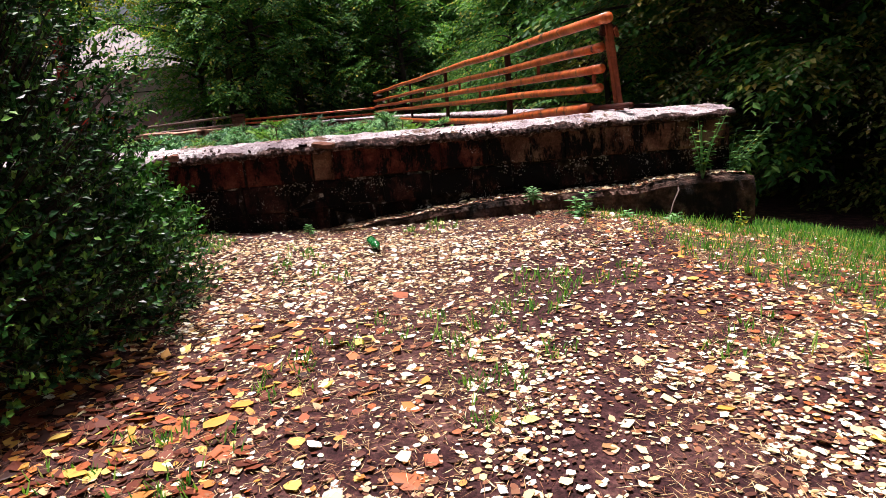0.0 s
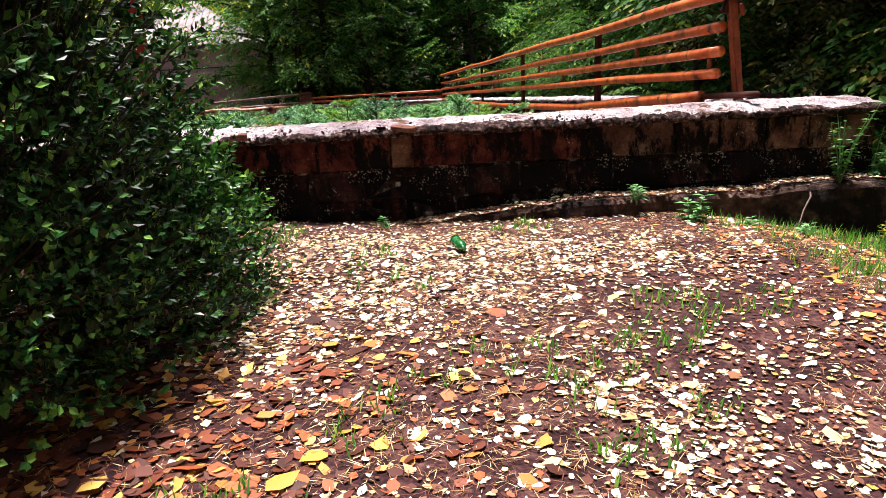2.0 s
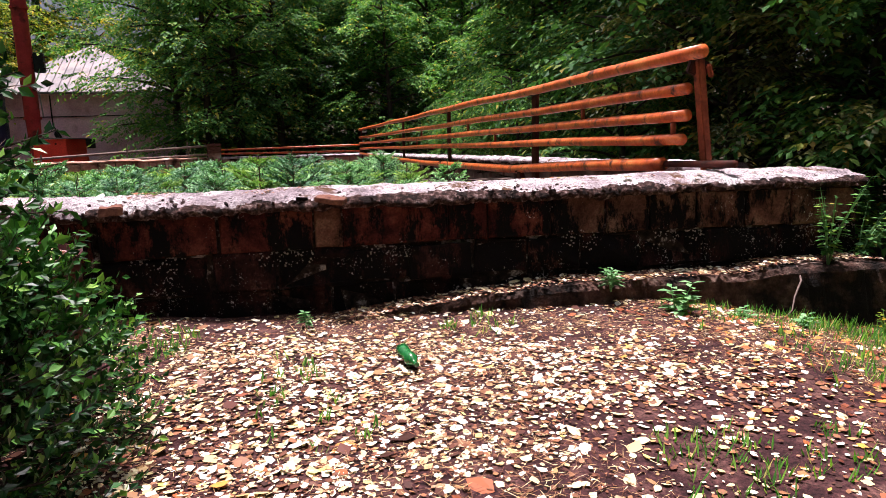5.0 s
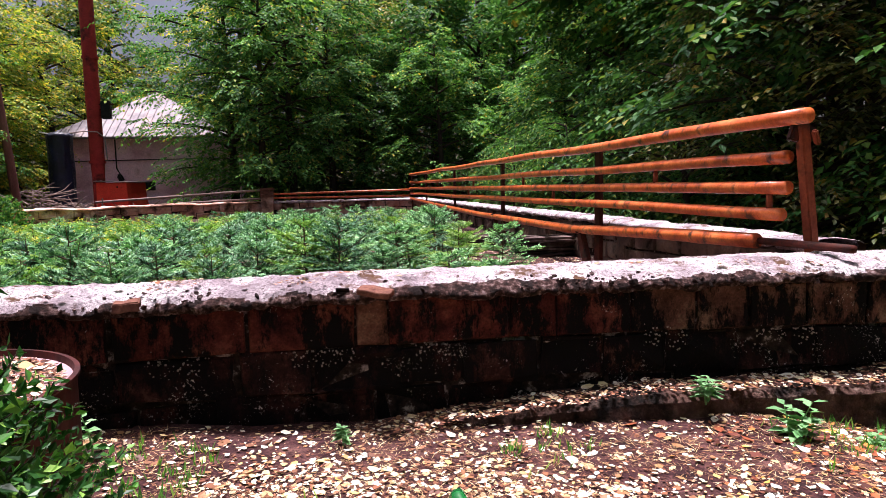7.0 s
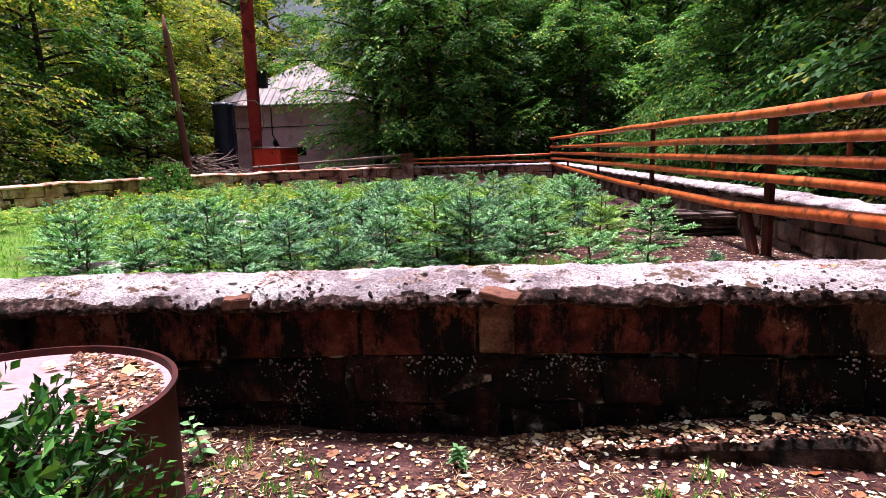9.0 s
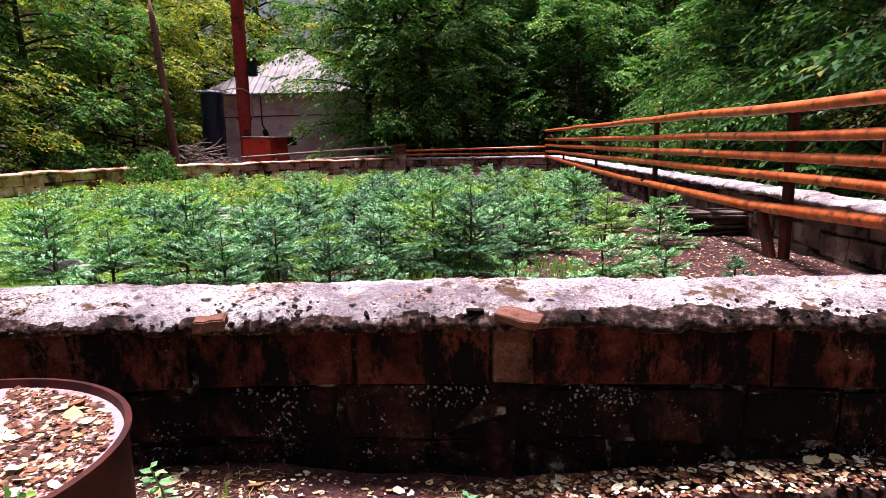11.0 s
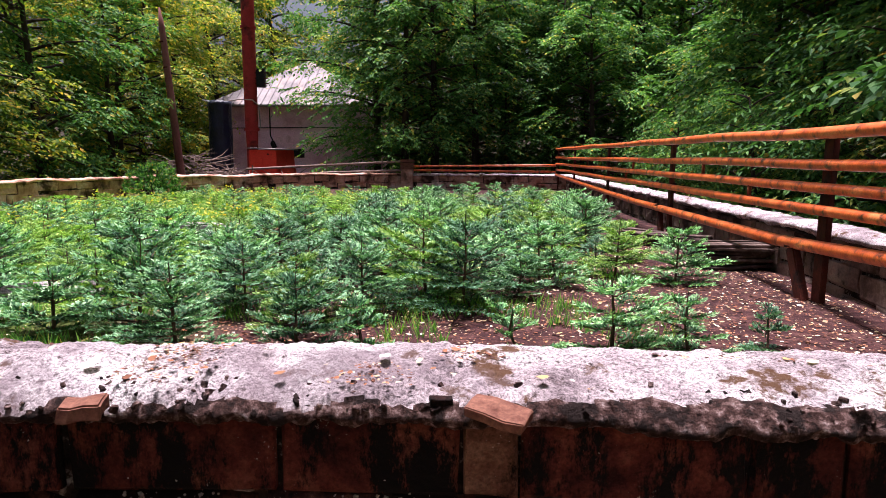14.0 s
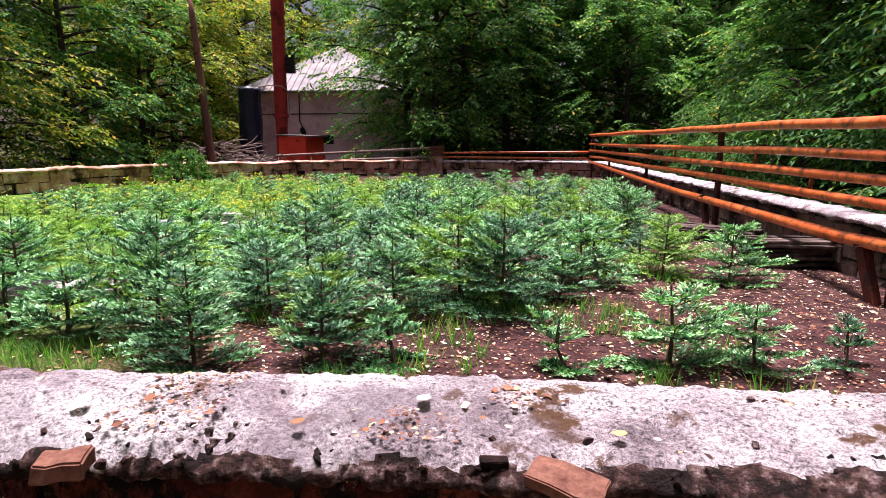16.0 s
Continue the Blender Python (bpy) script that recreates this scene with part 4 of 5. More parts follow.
def plant_trees():
    kinds = []
    for args, label, mat_ in (
            ((9.0, 3.0, 0.10, 1500, 0.175, 11), "tall green broadleaf tree with low hanging sprays", "tree_leaf"),
            ((10.5, 3.4, 0.14, 1500, 0.18, 12), "tall green broadleaf tree with a spreading crown", "tree_leaf"),
            ((9.5, 3.2, 0.08, 1400, 0.17, 13), "yellowing broadleaf tree in early autumn", "tree_leaf_yellow"),
            ((8.0, 2.6, 0.06, 1300, 0.13, 14), "dull olive broadleaf tree at the wood's edge", "tree_leaf_dark"),
            ((5.0, 2.2, 0.06, 1000, 0.15, 15), "young green ash sapling with feathery leaves", "tree_leaf"),
            ((19.0, 5.0, 0.45, 620, 0.55, 16), "very tall tree added for shade, its crown out of view", "tree_leaf")):
        w, lv = broadleaf_mesh("tree", *args, slender=(args[-1] == 15))
        kinds.append((label, mat_, w, lv))
    # kind, x, y, scale
    spots = []
    r = random.Random(4)
    for i in range(9):      # behind the east wall
        spots.append((r.choice((0, 1, 0)), 5.9 + r.random() * 1.6, 3.0 + i * 2.6 + r.random(), 0.85 + 0.3 * r.random()))
    for i in range(9):
        spots.append((r.choice((0, 1, 3)), 8.5 + r.random() * 2.5, -1 + i * 3.6 + r.random(), 1.0 + 0.35 * r.random()))
    for i in range(3):
        spots.append((4, 3.5 + r.random() * 0.6, 8.0 + i * 5.5 + r.random(), 0.75 + 0.3 * r.random()))
    r = random.Random(23)
    for i in range(7):      # beyond the north wall
        spots.append((r.choice((0, 1)), -7.6 + i * 1.9 + r.random(), 28.0 + r.random() * 2.5, 0.95 + 0.3 * r.random()))
    for i in range(9):
        spots.append((r.choice((0, 1, 0, 3)), -7.5 + i * 2.5 + r.random(), 34 + r.random() * 4, (1.5 if i > 1 else 1.0) + 0.35 * r.random()))
    for i in range(9):      # behind the boiler house
        spots.append((r.choice((2, 0, 2)), -31 + i * 3.0 + r.random(), 44 + r.random() * 3, 1.5 + 0.3 * r.random() - (0.55 if 4 < i < 7 else 0)))
    for i in range(4):
        spots.append((2, -21.5 + i * 0.9, 31 + i * 3.2 + r.random(), 1.1 + 0.2 * r.random()))
    for i in range(8):      # west side
        spots.append((r.choice((2, 2, 0)), -19.5 - r.random() * 3, 9 + i * 2.9 + r.random(), 1.05 + 0.3 * r.random()))
    for i in range(6):
        spots.append((r.choice((0, 2, 3)), -26 - r.random() * 3, 12 + i * 5 + r.random(), 1.3 + 0.3 * r.random()))
    for i in range(6):      # south-east slope
        spots.append((3, 4.6 + i * 0.9 + r.random() * 0.6, 4.2 - i * 0.9 + r.random() * 1.6, 0.8 + 0.3 * r.random()))
    for i in range(4):
        spots.append((r.choice((0, 3)), 9.5 + i * 2, -6 + i * 1.5, 1.2))
    for x, y in ((-12, -10), (-8, -12.5), (-4, -13), (0, -13), (5, -12), (9, -9), (-11.5, -7), (-15, -4), (-11.5, -3.2), (-2, -17), (-6, -17), (3, -16)):   # behind the walker: unseen trees added to block the southern sky
        spots.append((r.choice((0, 1)), x, y, 1.2))
    spots.append((1, -8.4, 30.6, 1.25))
    r2 = random.Random(77)
    high = [(6.7 + 1.6 * r2.random(), -1.5 + 4.4 * i + r2.random()) for i in range(5)] + [(16 + 2 * r2.random(), 4.5 * i) for i in range(7)]
    high += [(-6 + 4.8 * i + r2.random(), 46 + 3 * r2.random()) for i in range(5)]
    for x, y in high:       # unseen high crowns, added to shade the wood below
        spots.append((5, x, y, 0.9 + 0.2 * r2.random()))
    made = {}
    for k, x, y, s in spots:
        m = pose(x, y, ground_z(x, y), 0, 0, r.random() * 360) @ Matrix.Scale(s, 4)
        if k not in made:
            made[k] = tree_kind("tree", kinds[k][0], "tree", kinds[k][2], kinds[k][3], kinds[k][1])
            made[k].matrix_basis = m
        else:
            c = copy_thing(made[k], pose(0, 0, 0))
            c.matrix_basis = m


plant_trees()


# ---- nursery spruces ----
def spruce_mesh(h, seed, whorls=5, needle=0.034, step=0.0075):
    """A young spruce: uneven whorls of rising branches set with flat twigs, and a tall leader; needles, and paler ones at the tips."""
    global rng
    keep, rng = rng, np.random.default_rng(seed)
    bend = rng.normal(size=2) * 0.02
    wood = [tube([(0, 0, -0.03), (bend[0], bend[1], h * 0.5), (bend[0] * 0.5, bend[1], h * 1.0)], [0.013, 0.009, 0.003], 6)]
    old, young = ([], [], [], []), ([], [], [], [])

    def brush(a, b, tip_from, spread=0.8, size=1.0):
        ax = b - a
        length = np.linalg.norm(ax) + 1e-9
        ax = ax / length
        side = np.cross(ax, [0, 0, 1.0])
        side /= np.linalg.norm(side) + 1e-9
        up = np.cross(side, ax)
        n_ = max(4, int(length / step * 1.5))
        for i in range(n_):
            u = (i + rng.random()) / n_
            th = rng.uniform(-0.55, 3.69)
            q = side * math.cos(th) + up * math.sin(th)
            C, D, N, S = young if u + 0.25 * (rng.random() - 0.5) > tip_from else old
            C.append(a + (b - a) * u)
            D.append(ax * (0.55 + 0.6 * u) + q * spread)
            N.append(up + rng.normal(size=3) * 0.5)
            S.append(size * (0.7 + 0.5 * rng.random()))

    lop = rng.random() * 6.283
    for w in range(whorls):
        u = 0.06 + 0.74 * (w / (whorls - 1)) ** 0.9 + rng.normal() * 0.02
        nb = int(rng.integers(4, 7))
        reach = h * 0.66 * (1 - 0.92 * u) ** 0.8 + 0.04
        turn = rng.random() * 6.283
        for i in range(nb):
            az = turn + 6.283 * i / nb + rng.normal() * 0.3
            L = reach * (0.5 + 0.65 * rng.random()) * (1 + 0.22 * math.cos(az - lop))
            a = np.array([bend[0] * u * 2, bend[1] * u * 2, h * u + rng.normal() * 0.02])
            rise = 0.10 + 0.55 * u + rng.normal() * 0.14
            d = np.array([math.cos(az), math.sin(az), rise])
            m = a + d * L * 0.6
            b = m + (d + np.array([0, 0, 0.30 - 0.25 * (u < 0.3)])) * L * 0.4
            wood.append(tube([a, m, b], [0.006, 0.004, 0.002], 4))
            brush(a + (m - a) * 0.15, m, 1.2)
            brush(m, b, 0.35)
            for v in (0.30, 0.46, 0.62, 0.78):
                for sgn in (-1, 1):
                    if rng.random() < 0.12:
                        continue
                    sl = (L * (1 - v) * 0.75 + 0.03) * (0.7 + 0.5 * rng.random())
                    ang = az + sgn * (0.75 + 0.25 * rng.random())
                    t_ = np.array([math.cos(ang), math.sin(ang), rise * 0.6 + 0.25 * (rng.random() - 0.4)])
                    p = a + (m - a) * (v / 0.6) if v < 0.6 else m + (b - m) * ((v - 0.6) / 0.4)
                    brush(p, p + t_ * sl, 0.45)
    top = np.array([bend[0] * 0.5, bend[1], h])
    brush(top * np.array([1, 1, 0.35]), top * np.array([1, 1, 0.8]), 1.2, 0.7)
    brush(top * np.array([1, 1, 0.80]), top * np.array([1, 1, 1.02]), 0.9, 0.28, 0.8)
    out = []
    for C, D, N, S in (old, young):
        L = needle * np.array(S)
        out.append(scatter_leaves(C, D, N, L, L * 0.34, 0.0))
    rng = keep
    return merge(wood), out[0], out[1]


def plant_spruces():
    near = [spruce_mesh(h, 120 + i, w) for i, (h, w) in enumerate(((0.80, 6), (0.72, 5), (0.55, 4), (0.52, 5), (0.66, 5), (0.34, 3), (0.75, 6)))]
    far = [spruce_mesh(h, 140 + i, w, 0.055, 0.019) for i, (h, w) in enumerate(((0.72, 5), (0.62, 4), (0.80, 5), (0.66, 5)))]
    kinds = near + far
    lime = (4, 8)
    tall = [0.80, 0.72, 0.55, 0.52, 0.66, 0.34, 0.75, 0.72, 0.62, 0.80, 0.66]
    r = random.Random(12)
    # x, y, kind, height: the nearest ones
    front = ((-4.0, 1.71, 3, 0.51), (-4.69, 1.53, 6, 0.60), (-5.28, 2.16, 6, 0.80), (-2.99, 3.06, 0, 0.79), (-3.32, 3.29, 4, 0.76), (-0.89, 4.32, 1, 0.62),
             (-1.50, 1.90, 2, 0.41), (-1.99, 1.88, 2, 0.50), (-2.57, 1.78, 5, 0.30), (-3.56, 1.72, 5, 0.29), (-3.24, 2.82, 5, 0.17), (-2.28, 3.94, 1, 0.66),
             (-1.42, 6.69, 0, 0.80), (-7.76, 5.53, 2, 0.56), (-6.38, 4.76, 1, 0.70), (-6.99, 2.98, 6, 0.66), (-0.98, 1.96, 5, 0.25), (-4.66, 2.60, 1, 0.58),
             (-5.78, 2.45, 4, 0.52), (-4.33, 4.28, 1, 0.66), (-3.88, 4.63, 0, 0.74), (-2.59, 4.81, 3, 0.58), (-5.03, 5.51, 6, 0.66), (-5.33, 3.64, 2, 0.57),
             (-5.76, 1.92, 3, 0.48), (-4.15, 2.35, 4, 0.55), (-3.72, 2.60, 0, 0.62), (-6.30, 2.10, 2, 0.50), (-3.05, 3.60, 6, 0.66), (-4.95, 3.05, 0, 0.66),
             (-3.75, 3.70, 3, 0.60), (-2.05, 4.75, 2, 0.58), (-6.15, 3.45, 3, 0.60), (-7.60, 3.70, 1, 0.60))
    placed = [(x, y, k, h / tall[k]) for x, y, k, h in front]
    tries = 0
    while len(placed) < 298 and tries < 12000:
        tries += 1
        y = 3.4 + 14.5 * r.random() ** 1.15
        x = -11.8 + 11.1 * r.random()
        if x > -2.0 and y < 4.4 or x > -1.1 and y < 9:
            continue
        if -8.5 < x < -6.4 and 6.0 < y < 10.4:
            continue
        if x < -8.0 and y < 6.8 or x < -7.0 and y > 10.5 and r.random() < 0.55:
            continue
        if any((x - p[0]) ** 2 + (y - p[1]) ** 2 < (0.44 + 0.017 * y) ** 2 for p in placed):
            continue
        k = r.choice((0, 1, 2, 3, 4, 4, 6)) if y < 7.5 else r.choice((7, 8, 9, 10, 8))
        if x < -5.0 and r.random() < 0.45:
            k = 4 if y < 7.5 else 8
        placed.append((x, y, k, (0.58 + 0.42 * r.random()) * (1.0 - 0.012 * y) * (0.85 if x < -6.5 else 1.0)))
    made = {}
    for x, y, k, s in placed:
        m = pose(x, y, ground_z(x, y) - 0.02, r.uniform(-4, 4), r.uniform(-4, 4), r.random() * 360) @ Matrix.Diagonal((s * r.uniform(1.05, 1.35), s * r.uniform(1.05, 1.35), s, 1))
        if k not in made:
            t_ = thing("spruce_sapling", "young yellow-green spruce planted in the nursery bed" if k in lime else "young blue-green spruce planted in the nursery bed", "spruce", group="nursery spruces")
            from_lists("trunk", *kinds[k][0], M["twig"], t_)
            leaves = from_lists("foliage", *merge(kinds[k][1:]), M["needle_yellow" if k in lime else "needle"], t_, "dense needles with paler young shoots")
            leaves.data.materials.append(M["needle_lime" if k in lime else "needle_tip"])
            first = len(kinds[k][1][1])
            leaves.data.polygons.foreach_set("material_index", [0] * first + [1] * len(kinds[k][2][1]))
            t_.matrix_basis = m
            made[k] = t_
        else:
            copy_thing(made[k], pose(0, 0, 0)).matrix_basis = m


plant_spruces()


# ---- evergreen bush by the path ----
def evergreen_bush(label, at, width, height, sprigs, caught, leaf_mat="box_leaf", leaf=1.0):
    """A dense bush: leafy sprigs on a woody frame, more thinly set inside."""
    b = thing("evergreen_bush", label, "bush", at=at)
    C, D, N, LL, wood = [], [], [], [], []
    for i in range(sprigs):
        inner = i % 3 == 2
        th, z = rng.random() * 6.283, height * (0.015 + 0.985 * rng.random() ** 0.95)
        u = z / height
        R = width * (1.0 + 0.17 * (1 - min(1, u / 0.4)) - 0.12 * (1 - min(1, u / 0.08))) * (1 - max(0.0, (u - 0.34) / 0.75) ** 1.9) ** 0.6
        R *= 1 + 0.15 * nz(math.cos(th), math.sin(th), z, 2.0)
        k = (0.35 + 0.4 * rng.random()) if inner else (0.80 + 0.24 * rng.random())
        p = np.array([math.cos(th) * R * k, math.sin(th) * R * k, z])
        v = np.array([math.cos(th), math.sin(th), 0.2 + 0.3 * z])
        d = v * np.array([1, 1, 0.5]) + np.array([0, 0, 0.45]) + rng.normal(size=3) * 0.35
        d /= np.linalg.norm(d)
        L = 0.09 + 0.12 * rng.random()
        if i % 3 == 0:
            wood.append(tube([p * 0.75 + np.array([0, 0, 0.05]), p, p + d * L], [0.005, 0.003, 0.0015], 4))
        for j in range(11):
            u = (j + 0.5) / 11
            q = rng.normal(size=3)
            q -= d * q.dot(d)
            q /= np.linalg.norm(q)
            C.append(p + d * L * u)
            D.append(d * 0.7 + q * 0.8)
            N.append(d + rng.normal(size=3) * 0.3)
            LL.append((0.028 + 0.016 * rng.random()) * (1.5 if inner else 1) * leaf)
    for i in range(14):
        a = i * 2.4
        w, h = width * 0.5, height * 0.7
        wood.append(tube([(0.1 * w * math.cos(a), 0.1 * w * math.sin(a), -0.1), (0.5 * w * math.cos(a), 0.5 * w * math.sin(a), h * 0.5), (w * math.cos(a), w * math.sin(a), h)], [0.03 * height / 2, 0.02 * height / 2, 0.006], 6))
    LL = np.array(LL)
    from_lists("twig_frame", *merge(wood), M["bark"], b)
    from_lists("foliage", *scatter_leaves(C, D, N, LL, LL * 0.6, 0.15), M[leaf_mat], b)
    v = unit(caught)
    c = v * np.array([0.98 * width, 0.98 * width, 0.4 * height]) + np.array([0, 0, 0.5 * height])
    L = np.full(caught, 0.06)
    from_lists("caught_leaves", *scatter_leaves(c, unit(caught), v, L, L * 0.7, 0.2), M["litter_orange"], b, "yellow leaves caught in the twigs")
    return b


big_bush = evergreen_bush("dense dark evergreen bush with small glossy leaves", (-4.74, -2.70, 0.0), 0.97, 2.25, 5600, 24)
big_bush.scale = (1.0, 0.90, 1.0)
evergreen_bush("rounded green shrub by the crumbling wall", (-12.9, 16.6, ground_z(-12.9, 16.6)), 0.7, 0.95, 260, 2, "tree_leaf", 2.2)
evergreen_bush("low evergreen shrub beside the iron drum", (-4.05, -2.02, 0.02), 0.42, 0.84, 680, 3, "shrub_leaf")


# ---- iron drum by the wall ----
DRUM = (-4.47, -1.32)


def iron_drum():
    gz = 0.10
    d = thing("iron_drum", "wide dark red iron drum with a pale pink lid", "drum", at=(DRUM[0], DRUM[1], gz))
    R, H = 0.57, 0.57
    prof = [(R - 0.02, 0.0), (R + 0.035, 0.0), (R + 0.035, 0.03), (R, 0.045), (R, H - 0.01), (R + 0.012, H), (R + 0.012, H + 0.012), (R - 0.006, H + 0.014), (R - 0.012, H - 0.016)]
    S = 72
    vs = [(r * math.cos(2 * math.pi * k / S), r * math.sin(2 * math.pi * k / S), z) for r, z in prof for k in range(S)]
    fs = [(i * S + k, i * S + (k + 1) % S, (i + 1) * S + (k + 1) % S, (i + 1) * S + k) for i in range(len(prof) - 1) for k in range(S)]
    from_lists("shell", vs, fs, M["drum"], d)
    lid = bmesh.new()
    bmesh.ops.create_circle(lid, cap_ends=True, segments=S, radius=R - 0.008)
    bmesh.ops.translate(lid, vec=(0, 0, H - 0.015), verts=lid.verts[:])
    part("lid", lid, M["drum_top"], d, "pink lid, its colour lightened for sky glare")
    from_lists("foot_ring", *tube([(0, 0, -0.03), (0, 0, 0.012)], R + 0.07, 48), M["cap"], d, "pale concrete ring")


iron_drum()


# ---- small things ----
def green_bottle():
    b = thing("plastic_bottle", "crumpled green plastic bottle lying on the leaves", "bottle", at=(-2.49, -1.40, 0.115))
    b.scale = (0.78, 0.78, 0.78)
    b.rotation_euler = (0, radians(8), radians(-76))
    prof = [(-0.115, 0.0), (-0.115, 0.03), (-0.105, 0.038), (-0.06, 0.036), (-0.03, 0.030), (0.0, 0.034), (0.03, 0.037), (0.055, 0.034), (0.075, 0.020), (0.09, 0.013), (0.10, 0.013)]
    vs, fs, S = [], [], 16
    for x, r in prof:
        for k in range(S):
            a = 2 * math.pi * k / S
            rr = 1.15 * r * (1 + 0.14 * nz(x * 20, math.cos(a), math.sin(a), 1.2))
            vs.append((x, rr * math.cos(a), rr * math.sin(a)))
    for i in range(len(prof) - 1):
        for k in range(S):
            fs.append((i * S + k, (i + 1) * S + k, (i + 1) * S + (k + 1) % S, i * S + (k + 1) % S))
    fs.append(tuple((len(prof) - 1) * S + k for k in range(S)))
    from_lists("bottle_body", vs, fs, M["bottle"], b, smooth=True)
    from_lists("bottle_cap", *tube([(0.098, 0, 0), (0.118, 0, 0)], 0.016, 14), M["bottle"], b)


green_bottle()


def loose_stone(label, at, size, turn, material, seed):
    r = random.Random(seed)
    bm = box_bm(size, (0, 0, 0), min(size) * 0.10)
    bmesh.ops.subdivide_edges(bm, edges=[e for e in bm.edges if e.calc_length() > 0.04], cuts=2, use_grid_fill=True)
    for v in bm.verts:
        v.co += Vector((nz(v.co.x, v.co.y, v.co.z + seed, 14), nz(v.co.y, v.co.z, v.co.x + seed, 14), nz(v.co.z, v.co.x, v.co.y + seed, 14))) * min(size) * 0.32
    ob = part("loose_stone", bm, M[material], None, label)
    ob.matrix_basis = pose(*at, *turn)
    tagged(ob, label, "stone", group="loose stones")


loose_stone("flat orange sandstone fragment on the wall's edge", (-2.76, -0.37, 0.792), (0.18, 0.10, 0.036), (6, 8, -22), "slab", 2)
loose_stone("reddish stone lump on the wall's edge", (-3.97, -0.43, 0.79), (0.12, 0.08, 0.05), (0, 0, 15), "slab", 3)
loose_stone("dark flat stone chip on the wall's edge", (-2.93, -0.31, 0.800), (0.07, 0.035, 0.02), (0, 0, 10), "rough_block", 4)
loose_stone("grey brick fragment among the leaves", (-0.98, -1.22, 0.03), (0.10, 0.06, 0.05), (0, 0, 30), "old_wall", 5)


def plank_pile():
    """Two stacks of rotting boards beside the east wall."""
    r = random.Random(8)
    for x0, y0, layers, across, turn, length in ((0.02, 5.35, 7, 3, 8, 0.85), (-0.28, 7.3, 4, 3, -38, 1.25)):
        for lay in range(layers):
            for k in range(across):
                L = length * (0.85 + 0.35 * r.random())
                bm = box_bm((L, 0.12 + 0.04 * r.random(), 0.032), (0, 0, 0), 0.006)
                bmesh.ops.subdivide_edges(bm, edges=[e for e in bm.edges if e.calc_length() > L * 0.8], cuts=4)
                for v in bm.verts:
                    v.co.z += 0.014 * nz(v.co.x * 3, k + lay * 5, 0, 1)
                    v.co.y += 0.025 * nz(v.co.x * 4, k + lay * 5, 3, 1)
                ob = part("old_plank", bm, M["plank"])
                a = radians(turn)
                o = (k - (across - 1) / 2) * 0.16 + r.uniform(-0.03, 0.03)
                x, y = x0 - math.sin(a) * o + r.uniform(-0.06, 0.06), y0 + math.cos(a) * o
                ob.matrix_basis = pose(x, y, ground_z(x0, y0) + 0.03 + 0.040 * lay, r.uniform(-3, 3), r.uniform(-1.5, 1.5), turn + r.uniform(-6, 6))
                tagged(ob, "dark rotting plank in a stack by the wall", "plank", group="plank stacks")


plank_pile()


def wall_cable():
    c = thing("loose_cable", "thin dark cable sagging along the east wall", "cable")
    pts = [Vector((0.40 + 0.05 * nz(k, 0, 0, 0.7), 1.2 + 0.35 * k, 0.865 - 0.0075 * (1.2 + 0.35 * k) - 0.05 * abs(math.sin(k * 0.33)))) for k in range(34)]
    from_lists("cable", *tube(pts, 0.009, 6), M["rubber"], c, smooth=True)
    pts = [Vector((0.41 + 0.06 * nz(k, 4, 0, 0.6), 3.4 + 0.35 * k, 0.83 - 0.0075 * (3.4 + 0.35 * k) - 0.07 * abs(math.cos(k * 0.27)))) for k in range(22)]
    from_lists("cable", *tube(pts, 0.008, 6), M["rubber"], c, smooth=True)


wall_cable()


def hatch_kerb():
    k = thing("hatch_kerb", "worn pale concrete kerb around a sunken hatch", "hatch", at=(-7.25, 7.4, ground_z(-7.25, 7.4)))
    for sx, sy, cx, cy in ((1.5, 0.22, 0, -0.55), (1.5, 0.22, 0, 0.55), (0.22, 0.88, -0.64, 0), (0.22, 0.88, 0.64, 0)):
        part("kerb", box_bm((sx, sy, 0.16), (cx, cy, 0.06), 0.03, pose(0, 0, 0, 2, 1, 0)), M["cap"], k)
    part("cover", box_bm((1.05, 0.86, 0.06), (0, 0, 0.02), 0.01), M["mortar"], k, "dark sunken cover")
    s = thing("ground_slab", "broken pale concrete slab in the grass", "slab", at=(-6.65, 3.1, ground_z(-6.65, 3.1)))
    part("slab_body", box_bm((0.9, 0.5, 0.08), (0, 0, 0.04), 0.03, pose(0, 0, 0, 0, 0, 25)), M["cap"], s)


hatch_kerb()


